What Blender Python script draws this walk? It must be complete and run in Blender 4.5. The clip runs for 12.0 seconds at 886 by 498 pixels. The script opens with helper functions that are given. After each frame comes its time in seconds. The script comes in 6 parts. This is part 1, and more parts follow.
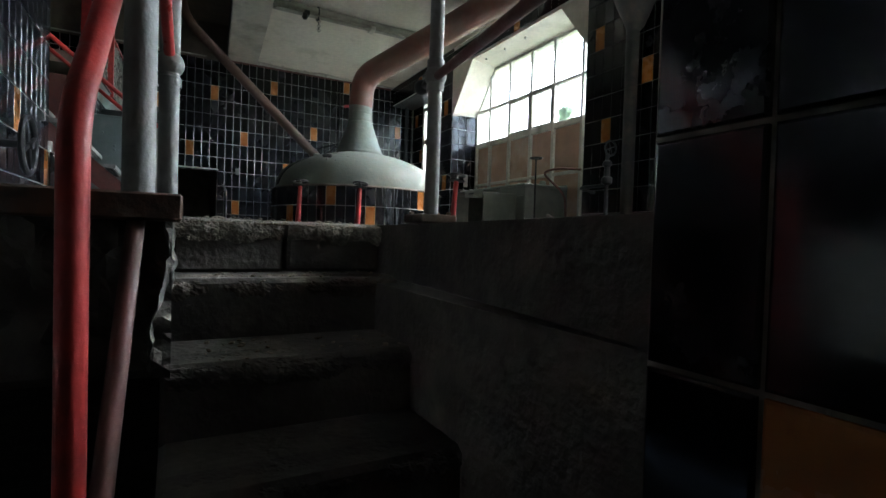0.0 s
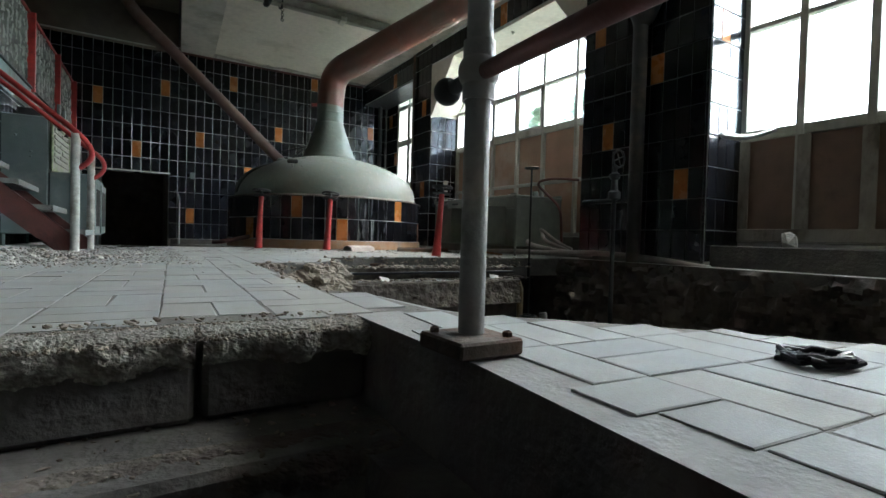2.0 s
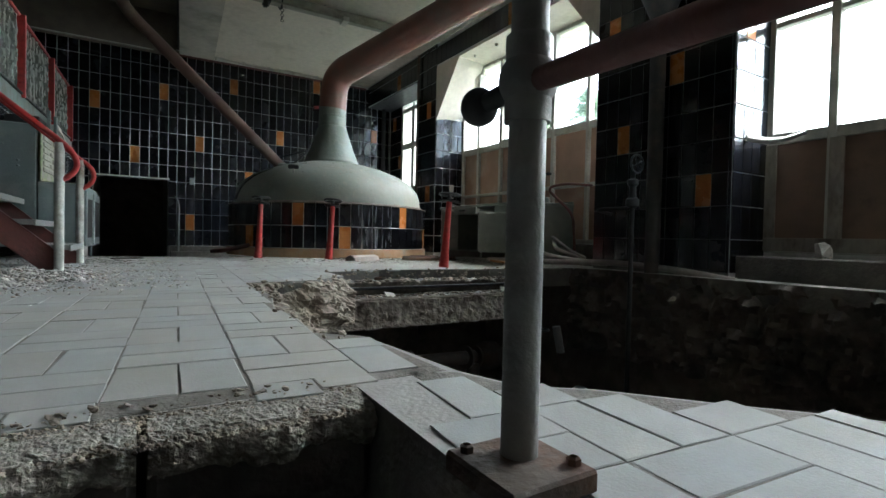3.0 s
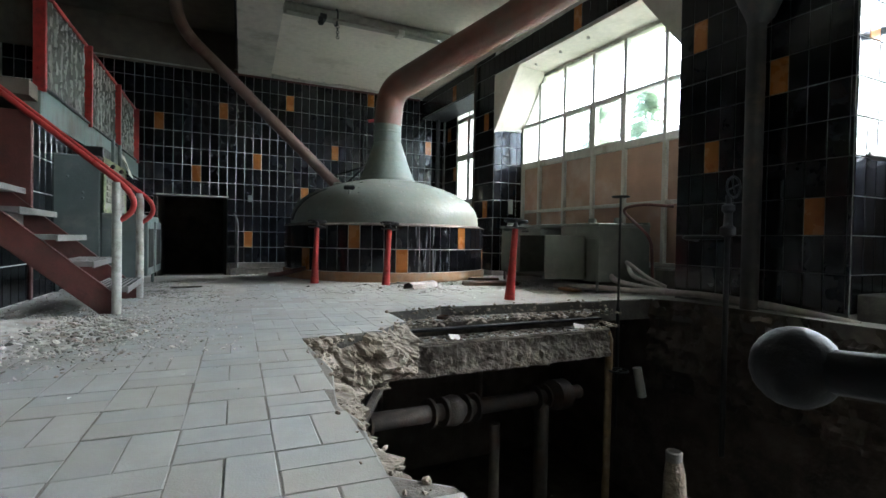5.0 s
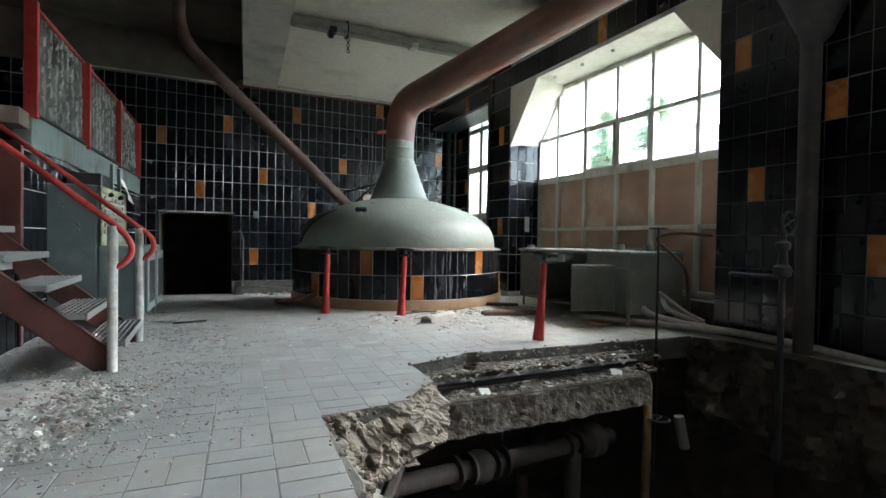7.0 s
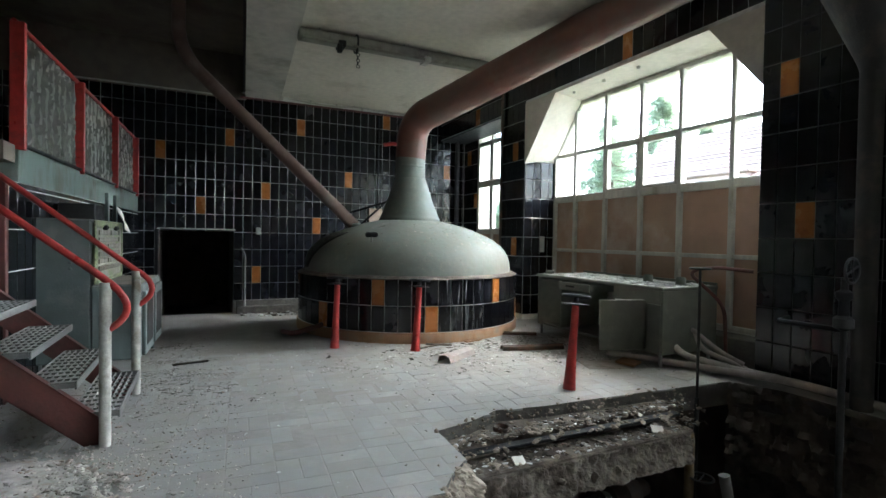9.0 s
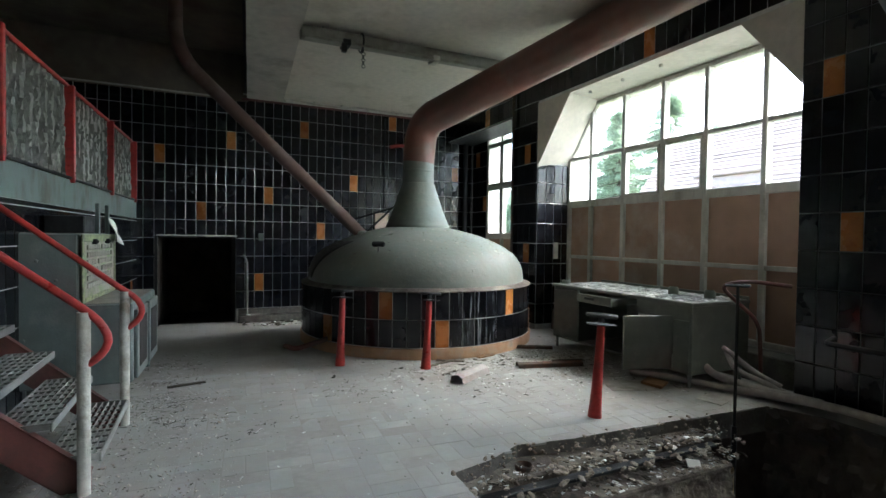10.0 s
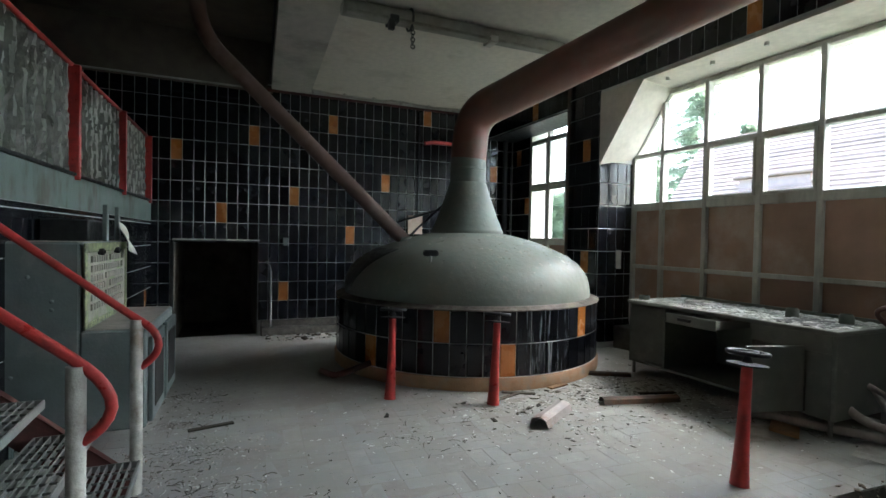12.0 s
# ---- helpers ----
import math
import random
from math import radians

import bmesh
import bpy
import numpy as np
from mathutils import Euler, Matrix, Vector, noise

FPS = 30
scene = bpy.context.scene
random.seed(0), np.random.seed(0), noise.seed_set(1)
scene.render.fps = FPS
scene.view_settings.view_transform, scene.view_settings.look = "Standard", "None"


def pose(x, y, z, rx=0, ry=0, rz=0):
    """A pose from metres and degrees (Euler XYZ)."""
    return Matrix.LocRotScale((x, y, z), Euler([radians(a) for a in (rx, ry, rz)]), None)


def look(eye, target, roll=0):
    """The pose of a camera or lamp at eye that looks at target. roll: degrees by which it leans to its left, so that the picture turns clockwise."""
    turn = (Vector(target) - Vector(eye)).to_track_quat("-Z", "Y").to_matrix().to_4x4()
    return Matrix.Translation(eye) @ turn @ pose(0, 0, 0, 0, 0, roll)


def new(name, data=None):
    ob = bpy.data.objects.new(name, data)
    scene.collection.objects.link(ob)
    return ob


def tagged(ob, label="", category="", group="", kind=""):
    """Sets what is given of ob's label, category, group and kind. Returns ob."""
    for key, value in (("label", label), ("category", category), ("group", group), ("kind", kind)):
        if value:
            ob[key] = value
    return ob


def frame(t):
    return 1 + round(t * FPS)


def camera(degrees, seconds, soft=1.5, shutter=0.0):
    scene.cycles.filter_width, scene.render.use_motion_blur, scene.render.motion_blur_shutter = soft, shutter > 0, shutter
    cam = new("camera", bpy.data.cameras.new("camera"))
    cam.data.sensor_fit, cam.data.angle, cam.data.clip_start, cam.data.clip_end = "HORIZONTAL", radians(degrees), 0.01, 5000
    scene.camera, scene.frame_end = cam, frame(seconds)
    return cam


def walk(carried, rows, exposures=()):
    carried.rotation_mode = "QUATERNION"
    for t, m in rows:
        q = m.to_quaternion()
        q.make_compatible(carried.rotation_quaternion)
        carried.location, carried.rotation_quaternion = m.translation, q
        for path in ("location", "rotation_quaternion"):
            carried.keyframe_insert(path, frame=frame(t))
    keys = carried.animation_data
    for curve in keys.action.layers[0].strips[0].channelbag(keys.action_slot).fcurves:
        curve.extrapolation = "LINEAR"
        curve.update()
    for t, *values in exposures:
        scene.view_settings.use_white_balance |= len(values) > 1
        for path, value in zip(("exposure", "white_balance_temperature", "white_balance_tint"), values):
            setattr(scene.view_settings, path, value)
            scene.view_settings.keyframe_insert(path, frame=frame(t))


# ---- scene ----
cam = camera(83.6, 12.0)
PATH = [
    (0, (-0.6, -0.737, -0.052), (0.359, 1.017, -0.091), 1.8),
    (0.5, (-0.482, -0.523, 0.031), (0.522, 1.206, -0.006), 1.7),
    (1, (-0.442, -0.412, 0.096), (0.59, 1.301, 0.058), 1.7),
    (1.5, (-0.391, -0.2, 0.122), (0.662, 1.501, 0.081), 1.7),
    (2, (-0.354, 0.026, 0.195), (0.707, 1.721, 0.152), 1.6),
    (2.5, (-0.303, 0.131, 0.257), (0.763, 1.823, 0.219), 1.4),
    (3, (-0.247, 0.275, 0.294), (0.8, 1.978, 0.252), 1.3),
    (5, (-0.191, 0.662, 0.563), (0.68, 2.462, 0.524), 1.0),
    (5.5, (-0.16, 0.777, 0.618), (0.702, 2.582, 0.58), 1.0),
    (6, (-0.168, 0.859, 0.687), (0.692, 2.665, 0.652), 1.0),
    (6.5, (-0.207, 0.992, 0.768), (0.654, 2.796, 0.728), 1.0),
    (7, (-0.2, 1.062, 0.863), (0.66, 2.867, 0.827), 0.9),
    (9, (-0.232, 1.462, 1.194), (0.632, 3.266, 1.155), 1.0),
    (9.5, (-0.221, 1.569, 1.237), (0.637, 3.375, 1.199), 1.0),
    (10, (-0.157, 1.778, 1.316), (0.689, 3.59, 1.271), 0.8),
    (10.5, (-0.167, 1.943, 1.373), (0.662, 3.763, 1.328), 0.9),
    (11, (-0.209, 2.256, 1.391), (0.606, 4.081, 1.342), 1.0),
    (11.5, (-0.241, 2.475, 1.4), (0.571, 4.302, 1.353), 1.0),
    (12, (-0.282, 2.738, 1.374), (0.528, 4.567, 1.334), 1.1),
]
walk(cam, [(t, look(eye, target, roll)) for t, eye, target, roll in PATH], exposures=[(0, 3.85, 5800, 6), (1, 3.85, 5800, 5), (3, 3.6, 5800, 5), (6, 4.05, 5800, 7), (9, 3.78, 5850, 7), (12, 3.35, 5850, 7)])

# world, sun and exposure
world = bpy.data.worlds.new("sky")
scene.world = world
world.use_nodes = True
wn = world.node_tree
sky = wn.nodes.new("ShaderNodeTexSky")
sky.sky_type, sky.sun_disc = "NISHITA", False
sky.sun_elevation, sky.sun_rotation = radians(48), radians(100)
sky.dust_density, sky.ozone_density = 4.0, 1.0
wn.nodes["Background"].inputs["Strength"].default_value = 0.15
wn.links.new(sky.outputs["Color"], wn.nodes["Background"].inputs["Color"])
sun = new("sun", bpy.data.lights.new("sun", "SUN"))
sun.data.energy, sun.data.angle, sun.data.color = 1.5, radians(100), (0.93, 1.0, 0.985)
sun.matrix_world = look((30, 4, 20), (0, 0, 0))

# ---- materials ----
def material(name, base, rough=0.6, metal=0.0, vary=0.25, scale=6.0, stain=None, stain_scale=1.5, stain_amount=0.45,
             bump=0.15, bump_scale=60.0, coat=0.0, island=0.0, rough_vary=0.15, streak=1.0):
    m = bpy.data.materials.new(name)
    m.use_nodes = True
    nt = m.node_tree
    b = nt.nodes["Principled BSDF"]
    co = nt.nodes.new("ShaderNodeTexCoord")
    mp = nt.nodes.new("ShaderNodeMapping")
    mp.inputs["Scale"].default_value = (1, 1, streak)
    nt.links.new(co.outputs["Object"], mp.inputs["Vector"])
    info = nt.nodes.new("ShaderNodeObjectInfo")
    add = nt.nodes.new("ShaderNodeVectorMath")
    add.operation = "ADD"
    nt.links.new(mp.outputs["Vector"], add.inputs[0])
    spread = nt.nodes.new("ShaderNodeMath")
    spread.operation = "MULTIPLY"
    spread.inputs[1].default_value = 37.0
    nt.links.new(info.outputs["Random"], spread.inputs[0])
    nt.links.new(spread.outputs[0], add.inputs[1])
    fine = nt.nodes.new("ShaderNodeTexNoise")
    fine.inputs["Scale"].default_value, fine.inputs["Detail"].default_value = scale, 6
    nt.links.new(add.outputs[0], fine.inputs["Vector"])
    ramp = nt.nodes.new("ShaderNodeMapRange")
    ramp.inputs["From Min"].default_value, ramp.inputs["From Max"].default_value = 0.3, 0.7
    ramp.inputs["To Min"].default_value, ramp.inputs["To Max"].default_value = 1 - vary, 1 + vary
    nt.links.new(fine.outputs["Fac"], ramp.inputs["Value"])
    mul = nt.nodes.new("ShaderNodeVectorMath")
    mul.operation = "SCALE"
    mul.inputs[0].default_value = base
    nt.links.new(ramp.outputs["Result"], mul.inputs["Scale"])
    colour = mul.outputs[0]
    if stain:
        big = nt.nodes.new("ShaderNodeTexNoise")
        big.inputs["Scale"].default_value, big.inputs["Detail"].default_value = stain_scale, 9
        big.inputs["Roughness"].default_value = 0.65
        nt.links.new(add.outputs[0], big.inputs["Vector"])
        cut = nt.nodes.new("ShaderNodeMapRange")
        cut.inputs["From Min"].default_value = 0.62 - 0.3 * stain_amount
        cut.inputs["From Max"].default_value = 0.78 - 0.3 * stain_amount
        nt.links.new(big.outputs["Fac"], cut.inputs["Value"])
        mix = nt.nodes.new("ShaderNodeMix")
        mix.data_type = "RGBA"
        nt.links.new(cut.outputs["Result"], mix.inputs["Factor"])
        nt.links.new(colour, mix.inputs["A"])
        mix.inputs["B"].default_value = (*stain, 1)
        colour = mix.outputs["Result"]
    if island:
        geo = nt.nodes.new("ShaderNodeNewGeometry")
        tot = nt.nodes.new("ShaderNodeMath")
        tot.operation = "ADD"
        nt.links.new(geo.outputs["Random Per Island"], tot.inputs[0])
        nt.links.new(info.outputs["Random"], tot.inputs[1])
        fr = nt.nodes.new("ShaderNodeMath")
        fr.operation = "FRACT"
        nt.links.new(tot.outputs[0], fr.inputs[0])
        rr = nt.nodes.new("ShaderNodeMapRange")
        rr.inputs["To Min"].default_value, rr.inputs["To Max"].default_value = 1 - island, 1 + island
        nt.links.new(fr.outputs[0], rr.inputs["Value"])
        sc = nt.nodes.new("ShaderNodeVectorMath")
        sc.operation = "SCALE"
        nt.links.new(colour, sc.inputs[0])
        nt.links.new(rr.outputs["Result"], sc.inputs["Scale"])
        colour = sc.outputs[0]
    nt.links.new(colour, b.inputs["Base Color"])
    rv = nt.nodes.new("ShaderNodeMapRange")
    rv.inputs["From Min"].default_value, rv.inputs["From Max"].default_value = 0.3, 0.7
    rv.inputs["To Min"].default_value, rv.inputs["To Max"].default_value = max(0.02, rough - rough_vary), min(1, rough + rough_vary)
    nt.links.new(fine.outputs["Fac"], rv.inputs["Value"])
    nt.links.new(rv.outputs["Result"], b.inputs["Roughness"])
    b.inputs["Metallic"].default_value = metal
    b.inputs["Coat Weight"].default_value = coat
    b.inputs["Coat Roughness"].default_value = 0.08
    if bump:
        tex = nt.nodes.new("ShaderNodeTexNoise")
        tex.inputs["Scale"].default_value, tex.inputs["Detail"].default_value = bump_scale, 5
        nt.links.new(add.outputs[0], tex.inputs["Vector"])
        bm_node = nt.nodes.new("ShaderNodeBump")
        bm_node.inputs["Strength"].default_value, bm_node.inputs["Distance"].default_value = bump, 0.01
        nt.links.new(tex.outputs["Fac"], bm_node.inputs["Height"])
        nt.links.new(bm_node.outputs["Normal"], b.inputs["Normal"])
    return m


BLACK_TILE = material("black_glazed_tile", (0.007, 0.008, 0.011), 0.15, vary=0.5, scale=5, stain=(0.02, 0.021, 0.022), stain_scale=3, stain_amount=0.3, bump=0.06, bump_scale=9, island=0.5, rough_vary=0.1)
ORANGE_TILE = material("orange_glazed_tile", (0.40, 0.155, 0.042), 0.25, vary=0.15, stain=(0.3, 0.1, 0.03), stain_scale=8, stain_amount=0.3, bump=0.05, bump_scale=12, island=0.15)
GROUT = material("grey_grout", (0.66, 0.66, 0.63), 0.9, vary=0.15, stain=(0.30, 0.29, 0.27), stain_scale=2.0, stain_amount=0.3, bump=0.3)
PLASTER = material("white_plaster", (0.62, 0.575, 0.50), 0.85, vary=0.08, scale=14, stain=(0.42, 0.38, 0.31), stain_scale=1.1, stain_amount=0.3, bump=0.2, bump_scale=90)
DARK_CEILING = material("dark_brown_ceiling_plaster", (0.15, 0.127, 0.10), 0.9, vary=0.2, stain=(0.09, 0.075, 0.058), stain_scale=1.0, bump=0.2)
FLOOR_TILE = material("dusty_clay_floor_tile", (0.34, 0.357, 0.355), 0.75, vary=0.10, scale=14, stain=(0.415, 0.41, 0.39), stain_scale=3.5, stain_amount=0.45, bump=0.10, bump_scale=160, island=0.10)
CREAM_TILE = material("dusty_cream_floor_tile", (0.365, 0.357, 0.325), 0.75, vary=0.10, scale=14, stain=(0.415, 0.41, 0.39), stain_scale=3.5, stain_amount=0.4, bump=0.10, bump_scale=160, island=0.10)
BEAM_CONCRETE = material("dirty_beam_concrete", (0.16, 0.138, 0.113), 0.95, vary=0.4, scale=14, stain=(0.075, 0.06, 0.048), stain_scale=5, stain_amount=0.55, bump=0.9, bump_scale=45)
JOINT_DIRT = material("dirt_filled_joint_mortar", (0.15, 0.135, 0.115), 0.95, vary=0.4, scale=40, stain=(0.28, 0.27, 0.25), stain_scale=9, stain_amount=0.35, bump=0.5, bump_scale=120)
CABINET = material("teal_grey_cabinet_enamel", (0.145, 0.18, 0.175), 0.45, vary=0.14, scale=6, stain=(0.22, 0.24, 0.22), stain_scale=3, stain_amount=0.25, bump=0.12)
DESK = material("dull_grey_green_desk_paint", (0.15, 0.163, 0.14), 0.55, vary=0.16, scale=9, stain=(0.23, 0.235, 0.20), stain_scale=4, stain_amount=0.25, bump=0.12)
# darker than the step stone, for the parapet and the wall base
DARK_STONE = material("dark_parapet_stone", (0.115, 0.108, 0.096), 0.95, vary=0.35, scale=14, stain=(0.06, 0.056, 0.05), stain_scale=4, stain_amount=0.5, bump=0.8, bump_scale=45)
OCHRE = material("rusty_ochre_pipe", (0.19, 0.13, 0.065), 0.7, vary=0.3, scale=14, stain=(0.28, 0.23, 0.15), stain_scale=6, stain_amount=0.4, bump=0.3)
DUSTY_STEEL = material("dusty_grey_painted_steel", (0.05, 0.05, 0.05), 0.6, metal=0.1, vary=0.25, scale=10, stain=(0.10, 0.085, 0.07), stain_scale=4, stain_amount=0.4, bump=0.2)
SHEET_FILM = material("dusty_plastic_film", (0.55, 0.57, 0.57), 0.35, vary=0.2, scale=12, bump=0.2)
HOSE = material("dusty_grey_hose", (0.32, 0.285, 0.265), 0.8, vary=0.2, scale=14, stain=(0.42, 0.39, 0.365), stain_scale=5, bump=0.2)
DUST_FLOOR = material("dust_covered_floor", (0.37, 0.366, 0.347), 0.92, vary=0.14, scale=22, stain=(0.31, 0.30, 0.28), stain_scale=1.4, stain_amount=0.35, bump=0.25, bump_scale=90)
CONCRETE = material("broken_concrete", (0.33, 0.285, 0.23), 0.95, vary=0.45, scale=16, stain=(0.14, 0.11, 0.085), stain_scale=7, stain_amount=0.5, bump=1.0, bump_scale=45)
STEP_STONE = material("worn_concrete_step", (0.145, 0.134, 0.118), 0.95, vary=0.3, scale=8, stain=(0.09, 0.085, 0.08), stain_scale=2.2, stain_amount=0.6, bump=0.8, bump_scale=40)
SHADED_DIRTY_GROUT = material("shaded_dirty_grout", (0.20, 0.20, 0.19), 0.9, vary=0.3, stain=(0.08, 0.08, 0.075), stain_scale=2.0, stain_amount=0.5, bump=0.3)
STAIR_GROUT = material("brownish_stair_grout", (0.36, 0.33, 0.29), 0.9, vary=0.3, stain=(0.18, 0.16, 0.13), stain_scale=2.0, stain_amount=0.4, bump=0.3)
WORN_WHITE = material("worn_white_paint_on_steel", (0.50, 0.50, 0.46), 0.6, vary=0.2, scale=15, stain=(0.28, 0.24, 0.19), stain_scale=6, stain_amount=0.4, bump=0.3)
PIT_WALL = material("dark_pit_brick", (0.11, 0.092, 0.075), 0.95, vary=0.4, scale=6, stain=(0.04, 0.035, 0.03), stain_scale=2, bump=0.9, bump_scale=25)
KETTLE_PAINT = material("chipped_grey_green_paint", (0.185, 0.225, 0.198), 0.55, vary=0.14, scale=5, stain=(0.30, 0.29, 0.245), stain_scale=14, stain_amount=0.16, bump=0.42, bump_scale=17, rough_vary=0.14)
# black tile with whitish upright streaks, for a few drum columns
STREAKED_TILE = material("white_streaked_black_tile", (0.009, 0.010, 0.013), 0.2, vary=0.5, scale=5, stain=(0.36, 0.39, 0.40), stain_scale=26, stain_amount=0.2, bump=0.1, bump_scale=20, streak=0.09)
RED_PIPE = material("dull_red_primer_paint", (0.235, 0.078, 0.055), 0.45, vary=0.2, scale=5, stain=(0.20, 0.13, 0.11), stain_scale=2.5, stain_amount=0.35, bump=0.15)
RED = material("worn_red_enamel", (0.38, 0.035, 0.032), 0.4, vary=0.2, scale=20, stain=(0.22, 0.03, 0.03), stain_scale=9, stain_amount=0.35, bump=0.15)
PIT_STEEL = material("dark_pit_steel", (0.075, 0.064, 0.055), 0.7, metal=0.2, vary=0.4, scale=14, stain=(0.09, 0.06, 0.045), stain_scale=5, bump=0.4)
DUSTY_PIPE = material("dusty_brown_pipe_paint", (0.115, 0.067, 0.052), 0.55, vary=0.2, scale=6, stain=(0.16, 0.12, 0.10), stain_scale=3, stain_amount=0.4, bump=0.15)
GREY_GREEN = material("grey_green_cabinet_enamel", (0.21, 0.238, 0.213), 0.5, vary=0.12, scale=12, stain=(0.30, 0.32, 0.28), stain_scale=3, stain_amount=0.25, bump=0.12)
GALV = material("weathered_galvanised_steel", (0.245, 0.25, 0.238), 0.55, metal=0.25, vary=0.25, scale=25, stain=(0.26, 0.25, 0.24), stain_scale=7, bump=0.3)
RUST = material("rusty_dark_steel", (0.09, 0.07, 0.055), 0.75, metal=0.3, vary=0.4, scale=18, stain=(0.16, 0.075, 0.04), stain_scale=5, bump=0.4)
BROWN_STEEL = material("brown_red_painted_steel", (0.13, 0.045, 0.038), 0.55, vary=0.2, scale=9, stain=(0.08, 0.04, 0.035), stain_scale=3, bump=0.2)
IRON = material("black_iron", (0.035, 0.036, 0.038), 0.5, metal=0.5, vary=0.3, scale=20, bump=0.2)
FRAME_PAINT = material("flaking_grey_white_frame_paint", (0.50, 0.49, 0.44), 0.65, vary=0.15, scale=20, stain=(0.34, 0.31, 0.26), stain_scale=5, stain_amount=0.35, bump=0.3, streak=0.4)
BOARD = material("dusty_brown_hardboard", (0.37, 0.235, 0.17), 0.75, vary=0.15, scale=3, stain=(0.45, 0.35, 0.28), stain_scale=1.3, stain_amount=0.4, bump=0.1, island=0.12)
# backlight shade put into the board and stile colours under the near window
BACKLIT_BOARD = material("backlit_dark_hardboard", (0.24, 0.16, 0.122), 0.75, vary=0.2, scale=4, stain=(0.15, 0.105, 0.085), stain_scale=2.0, stain_amount=0.4, bump=0.15)
BACKLIT_STILE = material("backlit_worn_stile_paint", (0.33, 0.30, 0.255), 0.7, vary=0.2, scale=12, stain=(0.12, 0.10, 0.085), stain_scale=4, stain_amount=0.4, bump=0.3, streak=0.4)
PAPER = material("dirty_paper", (0.7, 0.68, 0.62), 0.9, vary=0.1, bump=0.1)
RUBBLE = material("pale_mortar_rubble", (0.50, 0.48, 0.44), 0.95, vary=0.3, scale=14, stain=(0.30, 0.22, 0.17), stain_scale=5, stain_amount=0.35, bump=0.5, bump_scale=60, island=0.35)


def dust_over(mat, colour, scale, low, high):
    """A film of dust in drifts that run on from one piece to the next."""
    nt = mat.node_tree
    b = nt.nodes["Principled BSDF"]
    under = b.inputs["Base Color"].links[0].from_socket
    geo, tex, cut, mix = (nt.nodes.new(k) for k in ("ShaderNodeNewGeometry", "ShaderNodeTexNoise", "ShaderNodeMapRange", "ShaderNodeMix"))
    tex.inputs["Scale"].default_value, tex.inputs["Detail"].default_value, tex.inputs["Roughness"].default_value = scale, 8, 0.7
    cut.inputs["From Min"].default_value, cut.inputs["From Max"].default_value = 0.32, 0.68
    cut.inputs["To Min"].default_value, cut.inputs["To Max"].default_value = low, high
    mix.data_type = "RGBA"
    mix.inputs["B"].default_value = (*colour, 1)
    nt.links.new(geo.outputs["Position"], tex.inputs["Vector"])
    nt.links.new(tex.outputs["Fac"], cut.inputs["Value"])
    nt.links.new(cut.outputs["Result"], mix.inputs["Factor"])
    nt.links.new(under, mix.inputs["A"])
    nt.links.new(mix.outputs["Result"], b.inputs["Base Color"])


dust_over(KETTLE_PAINT, (0.215, 0.20, 0.165), 2.2, 0.0, 0.75)
dust_over(RED_PIPE, (0.15, 0.11, 0.09), 1.3, 0.0, 0.85)
dust_over(FLOOR_TILE, (0.325, 0.312, 0.275), 2.6, 0.1, 0.95)
dust_over(CREAM_TILE, (0.325, 0.312, 0.275), 2.6, 0.1, 0.95)
dust_over(JOINT_DIRT, (0.21, 0.195, 0.17), 6.0, 0.0, 0.7)
dust_over(DUST_FLOOR, (0.27, 0.25, 0.215), 1.1, 0.0, 0.7)
GLASS = bpy.data.materials.new("window_glass")
GLASS.use_nodes = True
_g = GLASS.node_tree
_gb = _g.nodes["Principled BSDF"]
_gb.inputs["Base Color"].default_value = (0.96, 0.98, 0.97, 1)
_gb.inputs["Roughness"].default_value, _gb.inputs["IOR"].default_value = 0.0, 1.45
_gb.inputs["Transmission Weight"].default_value = 1.0


# ---- mesh helpers ----
def finish(name, bm, mat, smooth=False):
    me = bpy.data.meshes.new(name)
    bm.normal_update()
    if smooth:
        for f in bm.faces:
            f.smooth = True
    bm.to_mesh(me)
    bm.free()
    me.materials.append(mat)
    if smooth:
        me.set_sharp_from_angle(angle=radians(40))
    return me


def thing(name, bm, mat, label="", category="", kind="", group="", smooth=False):
    return tagged(new(name, finish(name, bm, mat, smooth)), label, category, group, kind)


def holder(name, place, label, category, group="", kind=""):
    e = new(name)
    e.empty_display_size = 0.1
    e.location = place
    return tagged(e, label, category, group, kind)


def part(name, bm, mat, parent, label="", smooth=False):
    """bm is in world coordinates; the parent has no turn or scale, only a place."""
    ob = new(name, finish(name, bm, mat, smooth))
    base = Vector((0, 0, 0))
    up = parent
    while up:
        base += up.location
        up = up.parent
    ob.data.transform(Matrix.Translation(-base))
    ob.parent = parent
    return tagged(ob, label)


def add_box(bm, x0, x1, y0, y1, z0, z1, bevel=0.0, m=None):
    c = bmesh.ops.create_cube(bm, size=1.0, matrix=Matrix.Translation(((x0 + x1) / 2, (y0 + y1) / 2, (z0 + z1) / 2)) @ Matrix.Diagonal((x1 - x0, y1 - y0, z1 - z0, 1)))
    vs = c["verts"]
    if bevel:
        es = list({e for v in vs for e in v.link_edges})
        r = bmesh.ops.bevel(bm, geom=es, offset=bevel, segments=1, affect="EDGES")
        vs = list({v for f in r["faces"] for v in f.verts} | {v for v in vs if v.is_valid})
    if m is not None:
        bmesh.ops.transform(bm, matrix=m, verts=vs)
    return bm


def box(x0, x1, y0, y1, z0, z1, bevel=0.0, m=None):
    return add_box(bmesh.new(), x0, x1, y0, y1, z0, z1, bevel, m)


